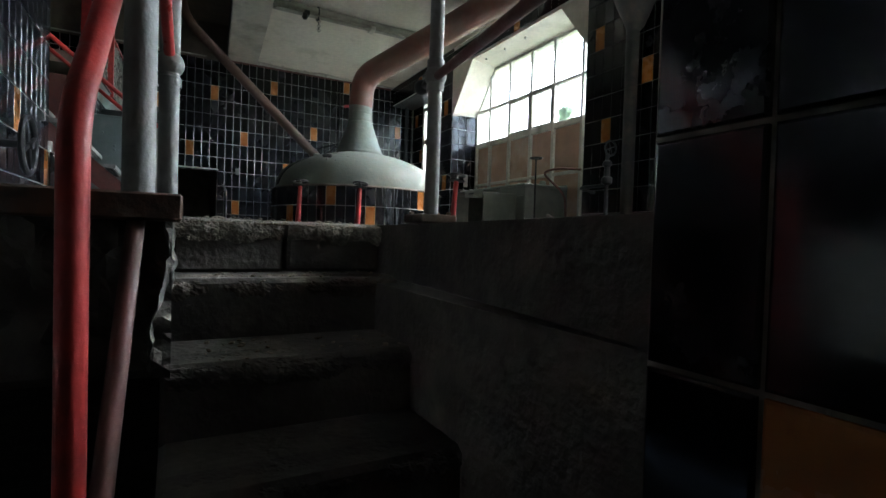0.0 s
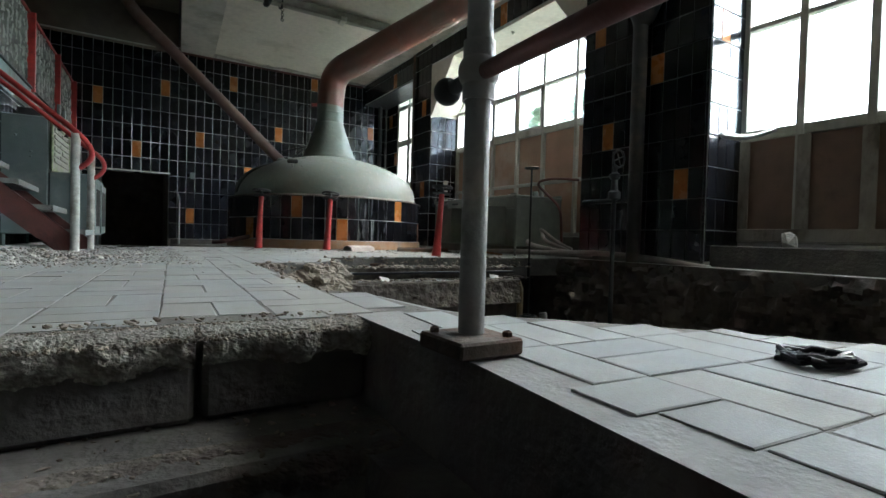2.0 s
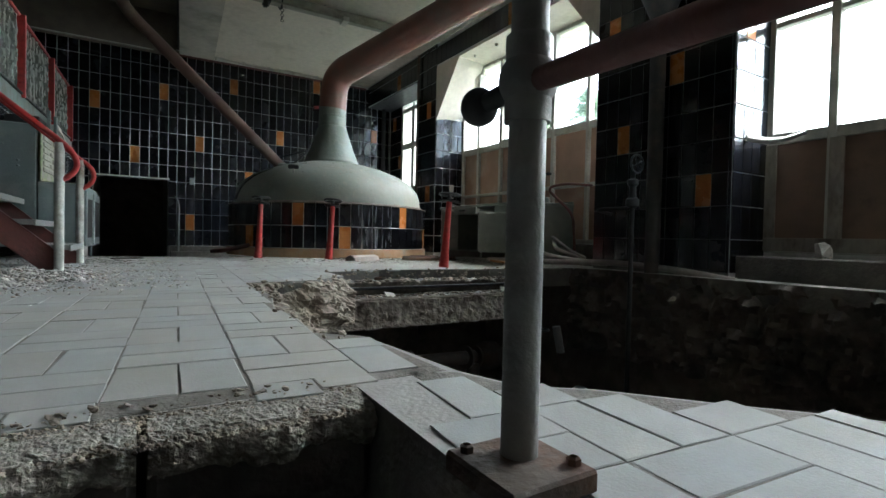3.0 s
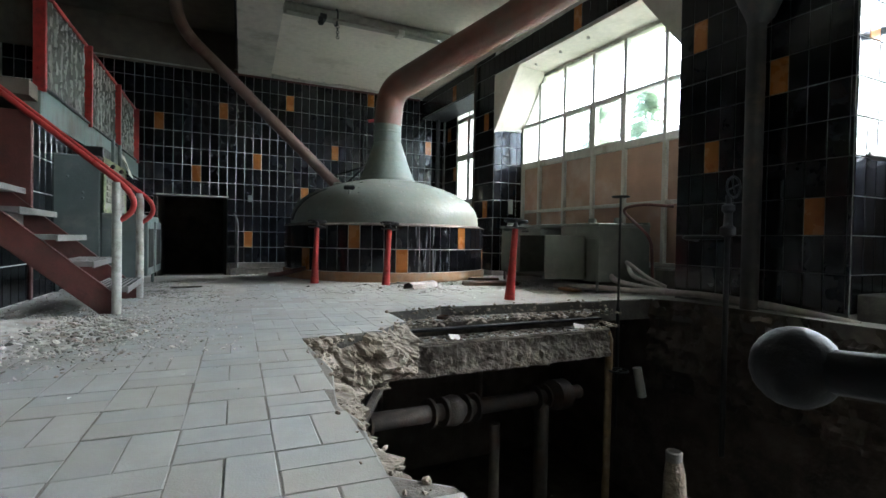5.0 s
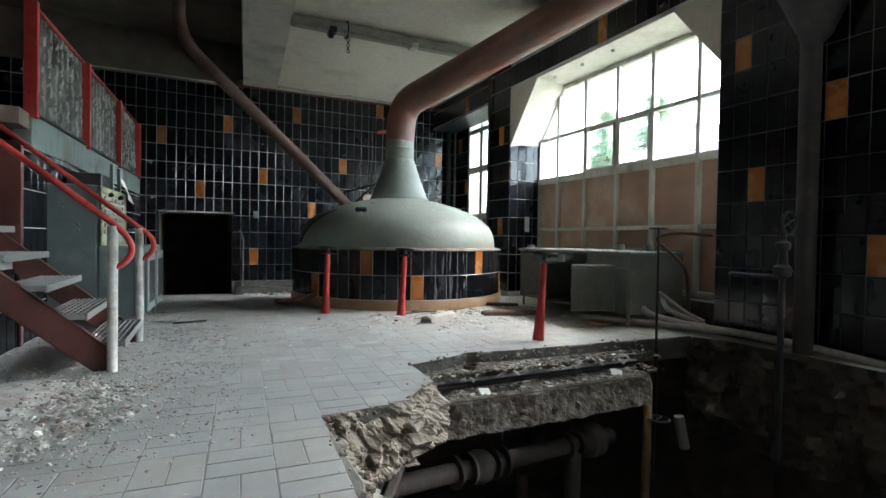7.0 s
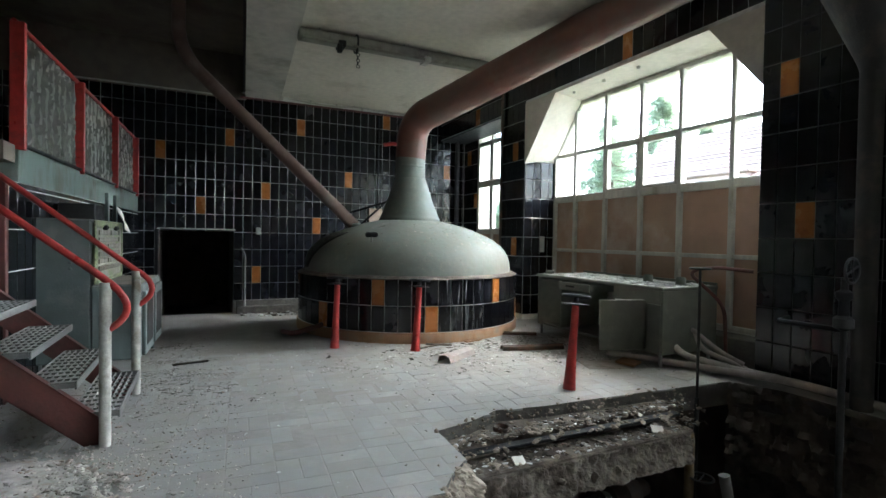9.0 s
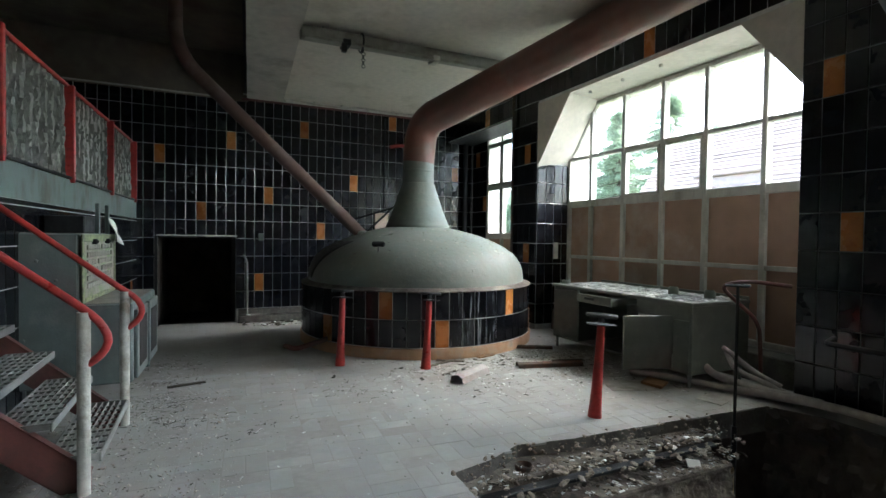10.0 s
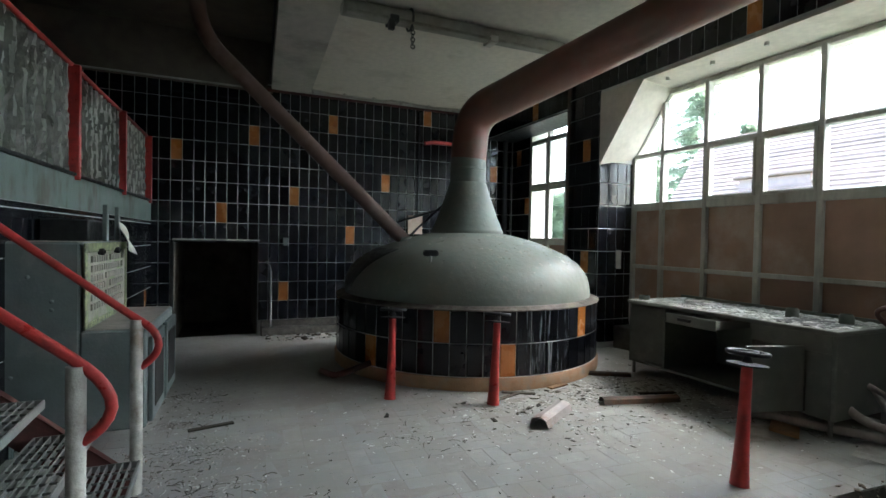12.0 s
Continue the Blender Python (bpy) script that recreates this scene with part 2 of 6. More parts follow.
def add_sweep(bm, pts, radius, segs=12, caps=True):
    """A tube along pts; radius is a number or a list as long as pts."""
    pts = [Vector(p) for p in pts]
    rad = radius if isinstance(radius, (list, tuple)) else [radius] * len(pts)
    rings, ref = [], None
    for i, p in enumerate(pts):
        a = pts[i] - pts[i - 1] if i else pts[1] - pts[0]
        b = pts[i + 1] - pts[i] if i < len(pts) - 1 else a
        d = (a.normalized() + b.normalized()).normalized()
        if ref is None:
            ref = d.orthogonal().normalized()
        ref = (ref - d * ref.dot(d)).normalized()
        side = d.cross(ref)
        rings.append([bm.verts.new(p + rad[i] * (math.cos(2 * math.pi * k / segs) * ref + math.sin(2 * math.pi * k / segs) * side)) for k in range(segs)])
    for r0, r1 in zip(rings, rings[1:]):
        for k in range(segs):
            bm.faces.new((r0[k], r0[(k + 1) % segs], r1[(k + 1) % segs], r1[k]))
    if caps:
        bm.faces.new(list(reversed(rings[0])))
        bm.faces.new(rings[-1])
    return bm


def sweep(pts, radius, segs=12, caps=True):
    return add_sweep(bmesh.new(), pts, radius, segs, caps)


def add_lathe(bm, profile, centre, segs=32, m=None):
    """profile: (radius, z) from bottom to top, about the z axis through centre."""
    cx, cy, cz = centre
    rings = []
    made = []
    for r, z in profile:
        ring = [bm.verts.new((cx + r * math.cos(2 * math.pi * k / segs), cy + r * math.sin(2 * math.pi * k / segs), cz + z)) for k in range(segs)] if r > 1e-5 else [bm.verts.new((cx, cy, cz + z))]
        rings.append(ring)
        made += ring
    for a, b in zip(rings, rings[1:]):
        for k in range(segs):
            q = [a[k % len(a)], a[(k + 1) % len(a)], b[(k + 1) % len(b)], b[k % len(b)]]
            q = [v for i, v in enumerate(q) if v not in q[:i]]
            if len(q) > 2:
                bm.faces.new(q)
    if m is not None:
        bmesh.ops.transform(bm, matrix=m, verts=made)
    return bm


def lathe(profile, centre, segs=32, m=None):
    return add_lathe(bmesh.new(), profile, centre, segs, m)


def bend(points, radius, steps=6):
    """Rounds the corners of a polyline."""
    pts = [Vector(p) for p in points]
    out = [pts[0]]
    for a, b, c in zip(pts, pts[1:], pts[2:]):
        u, w = (a - b), (c - b)
        r = min(radius, u.length * 0.49, w.length * 0.49)
        p0, p2 = b + u.normalized() * r, b + w.normalized() * r
        for i in range(steps + 1):
            t = i / steps
            out.append((1 - t) ** 2 * p0 + 2 * t * (1 - t) * b + t * t * p2)
    out.append(pts[-1])
    return out


def ngon_slab(pts, top, depth, height=None):
    """A slab over a polygon; height(x, y) may lift or lower its top."""
    from mathutils.geometry import tessellate_polygon
    bm = bmesh.new()
    h = height or (lambda x, y: 0.0)
    up = [bm.verts.new((x, y, top + h(x, y))) for x, y in pts]
    lo = [bm.verts.new((x, y, top + h(x, y) - depth)) for x, y in pts]
    for tri in tessellate_polygon([[Vector((x, y, 0)) for x, y in pts]]):
        bm.faces.new([up[i] for i in tri])
        bm.faces.new([lo[i] for i in reversed(tri)])
    n = len(pts)
    for i in range(n):
        bm.faces.new((up[i], lo[i], lo[(i + 1) % n], up[(i + 1) % n]))
    bmesh.ops.recalc_face_normals(bm, faces=bm.faces)
    return bm


def rock(bm, place, size, rng, flat=0.7):
    """A broken lump: a displaced ball with hard facets."""
    m = Matrix.Translation(place) @ Euler((rng.uniform(0, 6), rng.uniform(0, 6), rng.uniform(0, 6))).to_matrix().to_4x4()
    made = bmesh.ops.create_icosphere(bm, subdivisions=1, radius=size)["verts"]
    k = Vector((rng.uniform(0.7, 1.4), rng.uniform(0.6, 1.2), rng.uniform(0.35, 1.0) * flat))
    for v in made:
        v.co = Vector((v.co.x * k.x, v.co.y * k.y, v.co.z * k.z)) * rng.uniform(0.7, 1.15)
        v.co = m @ v.co


TILE_W, TILE_H = 0.152, 0.303


def piece_mesh(name, w, h, d, mat, bevel=0.004):
    """A tile with a bevelled face: w along x, h along z, its face towards -y, its back at y = 0."""
    bm = bmesh.new()
    def ring(ins, y):
        return [bm.verts.new((x, y, z)) for x, z in ((ins, ins), (w - ins, ins), (w - ins, h - ins), (ins, h - ins))]
    a, b, c = ring(0, 0), ring(0, -d + bevel * 0.7), ring(bevel, -d)
    for r, s in ((a, b), (b, c)):
        for k in range(4):
            bm.faces.new((r[k], r[(k + 1) % 4], s[(k + 1) % 4], s[k]))
    bm.faces.new(c)
    bmesh.ops.recalc_face_normals(bm, faces=bm.faces)
    return finish(name, bm, mat)


TILE_MESHES = {}


def tile_mesh(w, h, mat):
    key = (round(w, 3), round(h, 3), mat.name)
    if key not in TILE_MESHES:
        TILE_MESHES[key] = piece_mesh("tile", w - 0.008, h - 0.008, 0.009, mat)
    return TILE_MESHES[key]


def tile_face(parent, origin, yaw, width, top, orange=(), skip=None, w=TILE_W, h=TILE_H, first=0, limit=300, near=None, lean=0.0):
    """Tiles over a wall's face from origin (its lower corner) to width and height top. yaw turns the face, which looks to -y at 0."""
    rng = random.Random(int(origin[0] * 131 + origin[1] * 71 + yaw))
    rot = pose(*origin, 0, 0, yaw)
    spots = []
    rows, cols = int(top / h + 0.999), int(width / w + 0.999)
    for r in range(rows):
        for c in range(cols):
            cw, ch = min(w, width - c * w), min(h, top - r * h)
            if cw < 0.02 or ch < 0.02 or (skip and skip(c * w + cw / 2, r * h + ch / 2)):
                continue
            spots.append((c, r, cw, ch))
    if near and len(spots) > limit:
        spots.sort(key=near)
    rest = []
    for i, (c, r, cw, ch) in enumerate(spots):
        mat = ORANGE_TILE if (c + first, r) in orange else BLACK_TILE
        m = rot @ pose(c * w + 0.004, rng.uniform(-0.0012, 0), r * h + 0.004, rng.uniform(-0.25, 0.25), 0, rng.uniform(-0.35, 0.35))
        if i < limit or mat is ORANGE_TILE:
            t = new("tile", tile_mesh(cw, ch, mat))
            t.parent = parent
            t.matrix_parent_inverse = Matrix.Translation(-parent.location)
            t.matrix_basis = m
        else:
            rest.append((tile_mesh(cw, ch, mat), m))
    if rest:
        bm = bmesh.new()
        for me, m in rest:
            n0 = len(bm.verts)
            bm.from_mesh(me)
            bm.verts.ensure_lookup_table()
            for v in bm.verts[n0:]:
                v.co = m @ v.co
        ob = part("tiles", bm, BLACK_TILE, parent)
        tagged(ob, kind="stuff")


def ragged(path, z_top, z_bot, depth, mat, seed, amount=0.05, rows=6, step=0.05, lean=0.0):
    """A rough broken face that hangs below a path of (x, y) points and bulges to its right-hand side."""
    r = random.Random(seed)
    pts = []
    for (x0, y0), (x1, y1) in zip(path, path[1:]):
        n = max(1, int(math.hypot(x1 - x0, y1 - y0) / step))
        pts += [(x0 + (x1 - x0) * i / n, y0 + (y1 - y0) * i / n, (x1 - x0, y1 - y0)) for i in range(n)]
    pts.append((*path[-1], (path[-1][0] - path[-2][0], path[-1][1] - path[-2][1])))
    bm = bmesh.new()
    cols = []
    for x, y, d in pts:
        l = math.hypot(*d) or 1
        nx, ny = d[1] / l, -d[0] / l
        col = []
        for w in range(rows + 1):
            k = w / rows
            z = z_top + (z_bot - z_top) * k
            q = Vector((x * 7, y * 7, z * 8 + seed))
            lump = noise.voronoi(q * 1.3)[0][0]
            o = depth * math.sin(k * 2.6) + lean * k + amount * (noise.noise(q) + 0.55 * noise.noise(q * 2.7) + 0.3 * noise.noise(q * 6.1) + 0.1 * noise.noise(q * 13.0) + 1.2 * (0.42 - lump) + 0.3 * (noise.voronoi(q * 3.1)[0][1] - noise.voronoi(q * 3.1)[0][0] - 0.25))
            if w == 0:
                o = 0.0
            col.append(bm.verts.new((x + nx * o, y + ny * o, z + (0 if w == 0 else r.uniform(-0.2, 0.2) * (z_top - z_bot) / rows))))
        cols.append(col)
    for a, b in zip(cols, cols[1:]):
        for w in range(rows):
            bm.faces.new((a[w], b[w], b[w + 1], a[w + 1]))
    return bm



# ---- the large structure ----
PIER_X, GLASS_X = 4.24, 4.85
LEFT_YAW = 87.2


def floor_height(x, y):
    return -max(0.0, y - 7.2) * 0.05


HOLE_EDGE = [(1.15, -0.35), (0.98, 0.40), (0.82, 0.64), (0.70, 0.77), (0.54, 0.96), (0.42, 1.05), (0.37, 1.20), (0.35, 1.45), (0.33, 1.66), (0.21, 1.77), (0.25, 2.14),
             (0.22, 2.30), (0.25, 2.47), (0.31, 2.75), (0.30, 3.48), (0.55, 3.50), (0.79, 3.55), (0.92, 3.70), (1.06, 3.82), (1.08, 4.24), (1.35, 4.30), (1.62, 4.42), (2.0, 4.36),
             (2.6, 4.34), (3.3, 4.30), (3.9, 4.26), (4.05, 3.9), (4.02, 2.5), (4.08, 1.2), (4.1, -0.35)]
FLOOR_EDGE = [(-2.2, 1.205), (0.125, 1.205), (0.11, 0.66), (0.0, -0.35)] + HOLE_EDGE + [(5.25, -0.35), (5.25, 7.2), (5.25, 11.25), (-2.2, 11.25), (-2.2, 7.2)]
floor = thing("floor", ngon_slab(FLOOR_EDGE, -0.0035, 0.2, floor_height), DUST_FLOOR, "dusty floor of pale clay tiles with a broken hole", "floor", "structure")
# upward faces keep the dust colour, all others take the darker step concrete
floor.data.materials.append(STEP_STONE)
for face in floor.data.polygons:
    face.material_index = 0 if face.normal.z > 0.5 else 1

back_wall = holder("wall_north", (0, 11, 0), "wall of glossy black tiles with scattered orange tiles", "wall", kind="structure")
bm = bmesh.new()
for x0, x1, z0, z1 in ((-4.4, -0.95, -0.4, 4.4), (-0.95, 0.22, 1.30, 4.4), (0.22, 5.25, -0.4, 4.4)):
    add_box(bm, x0, x1, 11.0, 11.25, z0, z1)
part("masonry", bm, GROUT, back_wall, "grey mortar behind the tiles")
tile_face(back_wall, (-0.09 - 20 * TILE_W, 11.0, 0.043), 0, 7.93, 3.65,
          orange={(-6, 8), (1, 9), (9, 10), (5, 6), (15, 7), (11, 4), (4, 1), (-2, 5), (20, 11), (29, 8), (-11, 7), (-14, 10)}, first=-20,
          skip=lambda u, v: 2.175 < u < 3.354 and v < 1.26, near=lambda s: abs(s[0] - 28) + abs(s[1] - 6))
part("base_strip", box(0.26, 4.8, 10.986, 10.998, -0.3, 0.04, 0.002), DARK_STONE, back_wall, "dark base below the tiles")
ledge = part("plinth_ledge", box(0.26, 3.4, 10.86, 11.0, -0.3, -0.06, 0.012), DARK_STONE, back_wall, "low crumbling concrete plinth")
bm = bmesh.new()
add_box(bm, -0.95, 0.22, 11.25, 13.2, -0.4, -0.3)
add_box(bm, -1.0, 0.3, 13.2, 13.3, -0.4, 1.6)
add_box(bm, -1.05, -0.95, 11.25, 13.3, -0.4, 1.6)
add_box(bm, 0.22, 0.32, 11.25, 13.3, -0.4, 1.6)
add_box(bm, -1.0, 0.3, 11.25, 13.3, 1.5, 1.6)
add_box(bm, -0.949, -0.942, 10.999, 11.26, -0.3, 1.30)
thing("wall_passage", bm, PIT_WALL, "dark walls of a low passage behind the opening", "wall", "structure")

left_wall = holder("wall_west", (-1.55, 4.7, 0), "wall of glossy black tiles below a gallery", "wall", kind="structure")
turn = pose(-1.55, 4.7, 0, 0, 0, LEFT_YAW)
bm = box(1.17, 6.35, 0, 0.25, -0.4, 1.56, m=turn)
add_box(bm, 0.05, 1.17, 0, 0.25, -0.4, 0.7, m=turn)
part("masonry", bm, GROUT, left_wall, "grey mortar behind the tiles")
tile_face(left_wall, (-1.55, 4.7, 0.0), LEFT_YAW, 6.32, 1.56, orange={(38, 1), (26, 3)}, skip=lambda u, v: u < 1.17 and v > 0.7)
near_wall = holder("wall_west_entrance", (-1.57, 2.0, 0), "wall of glossy black tiles with scattered orange tiles", "wall", kind="structure")
part("masonry", box(-1.85, -1.57, -0.31, 4.74, -0.4, 4.4), GROUT, near_wall, "grey mortar behind the tiles")
tile_face(near_wall, (-1.57, -0.3, 0.0), 90, 5.03, 4.3, orange={(32, 1), (20, 6), (9, 5), (26, 2), (29, 8)}, near=lambda s: abs(s[0] - 16) + abs(s[1] - 4))
thing("wall_stair_panel", box(-4.2, -1.47, 5.82, 5.88, 0.0, 1.56, 0.004), BROWN_STEEL, "brown-red painted steel wall beside the stairs", "wall", "structure")

window_wall = holder("wall_east", (GLASS_X, 5, 0), "window wall with piers of glossy black tiles", "wall", kind="structure")
bm = bmesh.new()
GX = GLASS_X - 0.03
for y0, y1, z0, z1 in ((10.4, 11.0, -0.4, 4.4), (8.54, 10.4, 3.42, 4.4), (8.54, 10.4, -0.4, 1.0), (4.25, 7.9, 3.32, 4.4), (4.25, 7.9, -0.4, 0.28),
                       (-0.6, 2.7, 3.32, 4.4), (-0.6, 2.7, -0.4, 0.24), (7.9, 8.54, -0.4, 4.4), (2.7, 4.25, -0.4, 4.4)):
    add_box(bm, GX + 0.002, 5.25, y0, y1, z0, z1)
for y0, y1, z0, z1 in ((7.9, 8.54, -0.4, 4.4), (2.7, 4.25, -0.4, 4.4), (8.54, 11.0, 3.27, 4.4), (4.25, 7.9, 3.32, 4.4), (-0.6, 2.7, 3.32, 4.4)):
    add_box(bm, PIER_X, GX, y0, y1, z0, z1)
part("masonry", bm, GROUT, window_wall, "grey mortar behind the tiles")
# dirty grout, darkened further: the pier face's shade is in its colour
part("masonry", box(PIER_X - 0.003, PIER_X + 0.02, 2.705, 4.245, -0.3, 3.73), SHADED_DIRTY_GROUT, window_wall, "dirty mortar behind the tiles, coloured for the pier's shaded face")
tile_face(window_wall, (PIER_X, 8.54, 0.04), -90, 0.64, 3.9, orange={(2, 3), (2, 8)})
tile_face(window_wall, (PIER_X - 0.003, 4.25, 0.04), -90, 1.55, 3.7, orange={(2, 4), (1, 8), (6, 6), (8, 2)})
tile_face(window_wall, (PIER_X, 7.9, 0.04), 0, GX - PIER_X, 2.4)
tile_face(window_wall, (PIER_X, 2.7, 0.04), 0, GX - PIER_X, 3.3, orange={(1, 7)})
tile_face(window_wall, (PIER_X, 7.9, 3.36), -90, 3.65, 0.32, h=0.32, orange={(13, 0)})
tile_face(window_wall, (PIER_X, 2.7, 3.36), -90, 3.2, 0.32, h=0.32, orange={(5, 0)})
tile_face(window_wall, (PIER_X, 11.0, 3.28), -90, 2.46, 0.44, h=0.30, orange={(10, 0)})
part("lintel_soffit", box(PIER_X, GX - 0.004, 8.545, 10.98, 3.25, 3.267, 0.003), IRON, window_wall, "dark lintel underside")
tile_face(window_wall, (GX, 11.0, 0.04), -90, 0.6, 3.4, orange={(3, 6), (1, 9)})
# plastered chamfers in the upper corners of the large window
for ya, yb, za, zb in ((7.9, 7.16, 2.38, 3.32), (4.25, 4.80, 2.62, 3.32)):
    bm = bmesh.new()
    tri = [(ya, za), (ya, zb), (yb, zb)]
    f = [bm.verts.new((PIER_X - 0.012, y, z)) for y, z in tri]
    inset = 0.14 if ya > 6 else 0.0
    b = [bm.verts.new((GX + 0.1, y, z)) for y, z in ((ya, za + inset), (ya, zb), (yb + inset, zb))]
    bm.faces.new(f), bm.faces.new(b[::-1])
    for k in range(3):
        bm.faces.new((f[k], f[(k + 1) % 3], b[(k + 1) % 3], b[k]))
    bmesh.ops.recalc_face_normals(bm, faces=bm.faces)
    part("plaster_chamfer", bm, PLASTER, window_wall, "white plastered corner")
part("plaster_soffit", box(PIER_X - 0.008, GX + 0.1, 4.8, 7.30, 3.305, 3.33), PLASTER, window_wall, "white plastered window head")

# ceiling with a beam
bm = bmesh.new()
add_box(bm, 0.45, 5.25, -1.2, 11.25, 3.74, 4.5)
add_box(bm, -0.295, 0.295, -13, 0, 3.66, 4.5, m=pose(0.68, 11.0, 0, 0, 0, -3.6))
GREY_PLASTER = material("grey_beam_plaster", (0.46, 0.435, 0.385), 0.88, vary=0.1, scale=10, stain=(0.29, 0.27, 0.235), stain_scale=1.4, stain_amount=0.35, bump=0.25, bump_scale=70)
ceiling = thing("ceiling", bm, PLASTER, "white plaster ceiling with a grey beam and hairline cracks", "ceiling", "structure")
ceiling.data.materials.append(GREY_PLASTER)
for face in list(ceiling.data.polygons)[6:]:
    face.material_index = 1
thing("ceiling_high", box(-4.4, 0.45, -3.4, 11.25, 4.38, 4.5), DARK_CEILING, "dark brown ceiling over the gallery", "ceiling", "structure")

thing("wall_upper_north", box(-4.3, 0.40, 10.985, 11.0, 3.60, 4.4), DARK_CEILING, "dark brown plaster above the tiles", "wall", "structure")

# the room's unseen sides
bm = bmesh.new()
add_box(bm, -4.3, -0.95, -0.55, -0.31, -2.4, 4.4)
add_box(bm, -0.018, 5.25, -0.55, -0.274, -2.4, 4.4)
add_box(bm, -0.95, -0.018, -0.55, -0.31, 1.5, 4.4)
thing("wall_south", bm, DARK_CEILING, "plain dark entrance wall", "wall", "structure")
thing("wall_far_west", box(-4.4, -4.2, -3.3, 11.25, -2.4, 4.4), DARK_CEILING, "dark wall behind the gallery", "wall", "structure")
stairwell = holder("wall_stairwell", (0.0, -1.0, 0), "dark tiled walls of the stairwell", "wall", kind="structure")
bm = bmesh.new()
add_box(bm, -0.02, 0.15, -3.2, -0.276, -2.4, 4.4)
add_box(bm, -1.57, -1.1, -3.2, -0.55, -2.4, 4.4)
add_box(bm, -1.57, 0.15, -3.4, -3.2, -2.4, 4.4)
part("masonry", bm, STAIR_GROUT, stairwell, "grey mortar behind the tiles")
tile_face(stairwell, (-0.02, -0.278, -2.03), -90, 2.6, 5.4, orange={(1, 5), (4, 9), (8, 7)}, near=lambda s: s[0])
tile_face(stairwell, (-0.95, -3.2, -2.02), 0, 0.95, 5.4)
# added, never in view: closes the underside and edges against sky light
bm = bmesh.new()
add_box(bm, -4.6, 5.3, -3.6, 11.4, -2.7, -2.5)
add_box(bm, 5.24, 5.34, -3.6, 11.4, -2.6, -0.39)
add_box(bm, -4.6, 5.3, 11.24, 11.4, -2.6, -0.39)
add_box(bm, -4.6, 5.3, -3.6, -3.4, -2.6, 4.4)
add_box(bm, 0.15, 5.3, -3.4, -0.55, 3.7, 4.4)
add_box(bm, 5.2, 5.3, -3.4, -0.6, -2.6, 4.4)
thing("foundation", bm, PIT_WALL, "added unseen walls that keep stray sky light out", "foundation", "structure")

# windows
def window(name, y0, y1, posts, rails, glass_from, label, top_cut=None, thick=0.055, sashes=(), board=BOARD):
    """A frame of mullions and rails in the plane of the glass; panes above glass_from, boards below it."""
    w = holder(name, (GLASS_X, (y0 + y1) / 2, rails[0]), label, "window", kind="structure")
    lo, hi = rails[0], rails[-1]
    for y in posts:
        top = top_cut(y) if top_cut else hi
        part("mullion", box(GLASS_X - 0.05, GLASS_X + 0.05, y - thick / 2, y + thick / 2, lo, top, 0.006), FRAME_PAINT, w)
    for z in rails:
        ya, yb = y0, y1
        if top_cut:
            ok = [k / 200 * (y1 - y0) + y0 for k in range(201)]
            ok = [y for y in ok if top_cut(y) >= z - 1e-6]
            ya, yb = ok[0], ok[-1]
        wide = 0.1 if abs(z - glass_from) < 0.01 else 0.05
        part("rail", box(GLASS_X - 0.042, GLASS_X + 0.045, ya, yb, z - wide / 2, z + wide / 2, 0.006), FRAME_PAINT, w)
    for a, b in zip(posts, posts[1:]):
        for z0, z1 in zip(rails, rails[1:]):
            mat, nm = (GLASS, "pane") if z0 >= glass_from - 0.01 else (board, "board")
            ta, tb = (min(z1, top_cut(a)), min(z1, top_cut(b))) if top_cut else (z1, z1)
            bm = bmesh.new()
            t = 0.004 if nm == "pane" else 0.012
            xo = GLASS_X if nm == "pane" else GLASS_X + 0.01
            q = [(a, z0), (b, z0), (b, tb), (a, ta)]
            f = [bm.verts.new((xo - t / 2, y, z)) for y, z in q]
            k = [bm.verts.new((xo + t / 2, y, z)) for y, z in q]
            bm.faces.new(f), bm.faces.new(k[::-1])
            for i in range(4):
                bm.faces.new((f[i], f[(i + 1) % 4], k[(i + 1) % 4], k[i]))
            bmesh.ops.recalc_face_normals(bm, faces=bm.faces)
            p = part(nm, bm, mat, w)
            if nm == "pane":
                p.visible_shadow = False
    for a, b, z0, z1 in sashes:
        sash = part("sash", box(GLASS_X - 0.055, GLASS_X + 0.02, a, a + 0.032, z0, z1, 0.004), FRAME_PAINT, w)
        part("sash_rail", box(GLASS_X - 0.055, GLASS_X + 0.02, b - 0.032, b, z0, z1, 0.004), FRAME_PAINT, sash)
        for z in (z0, z1 - 0.032):
            part("sash_rail", box(GLASS_X - 0.053, GLASS_X + 0.018, a + 0.032, b - 0.032, z, z + 0.032, 0.004), FRAME_PAINT, sash)
    return w


def chamfer_top(y):
    return min(3.27, 2.53 + (7.875 - y) * 1.33, 2.62 + (y - 4.22) * 1.2)


large_window = window("window_1", 4.25, 7.9, [4.27, 4.91, 5.56, 6.15, 6.78, 7.40, 7.875], [0.30, 1.06, 1.85, 2.53, 3.27], 1.85, "large window with a flaking frame and boarded lower panels", chamfer_top, sashes=((5.59, 6.12, 1.90, 2.505), (6.18, 6.75, 1.90, 2.505)))
part("rail", sweep([(GLASS_X, 7.89, 2.54), (GLASS_X, 7.30, 3.31)], 0.035, 6), FRAME_PAINT, large_window)
second_window = window("window_2", -0.6, 2.7, [-0.36, 0.14, 0.64, 1.14, 1.65, 2.175, 2.675], [0.26, 1.29, 2.345, 3.3], 1.29, "tall window over dark boarded lower panels", thick=0.07, board=BACKLIT_BOARD)
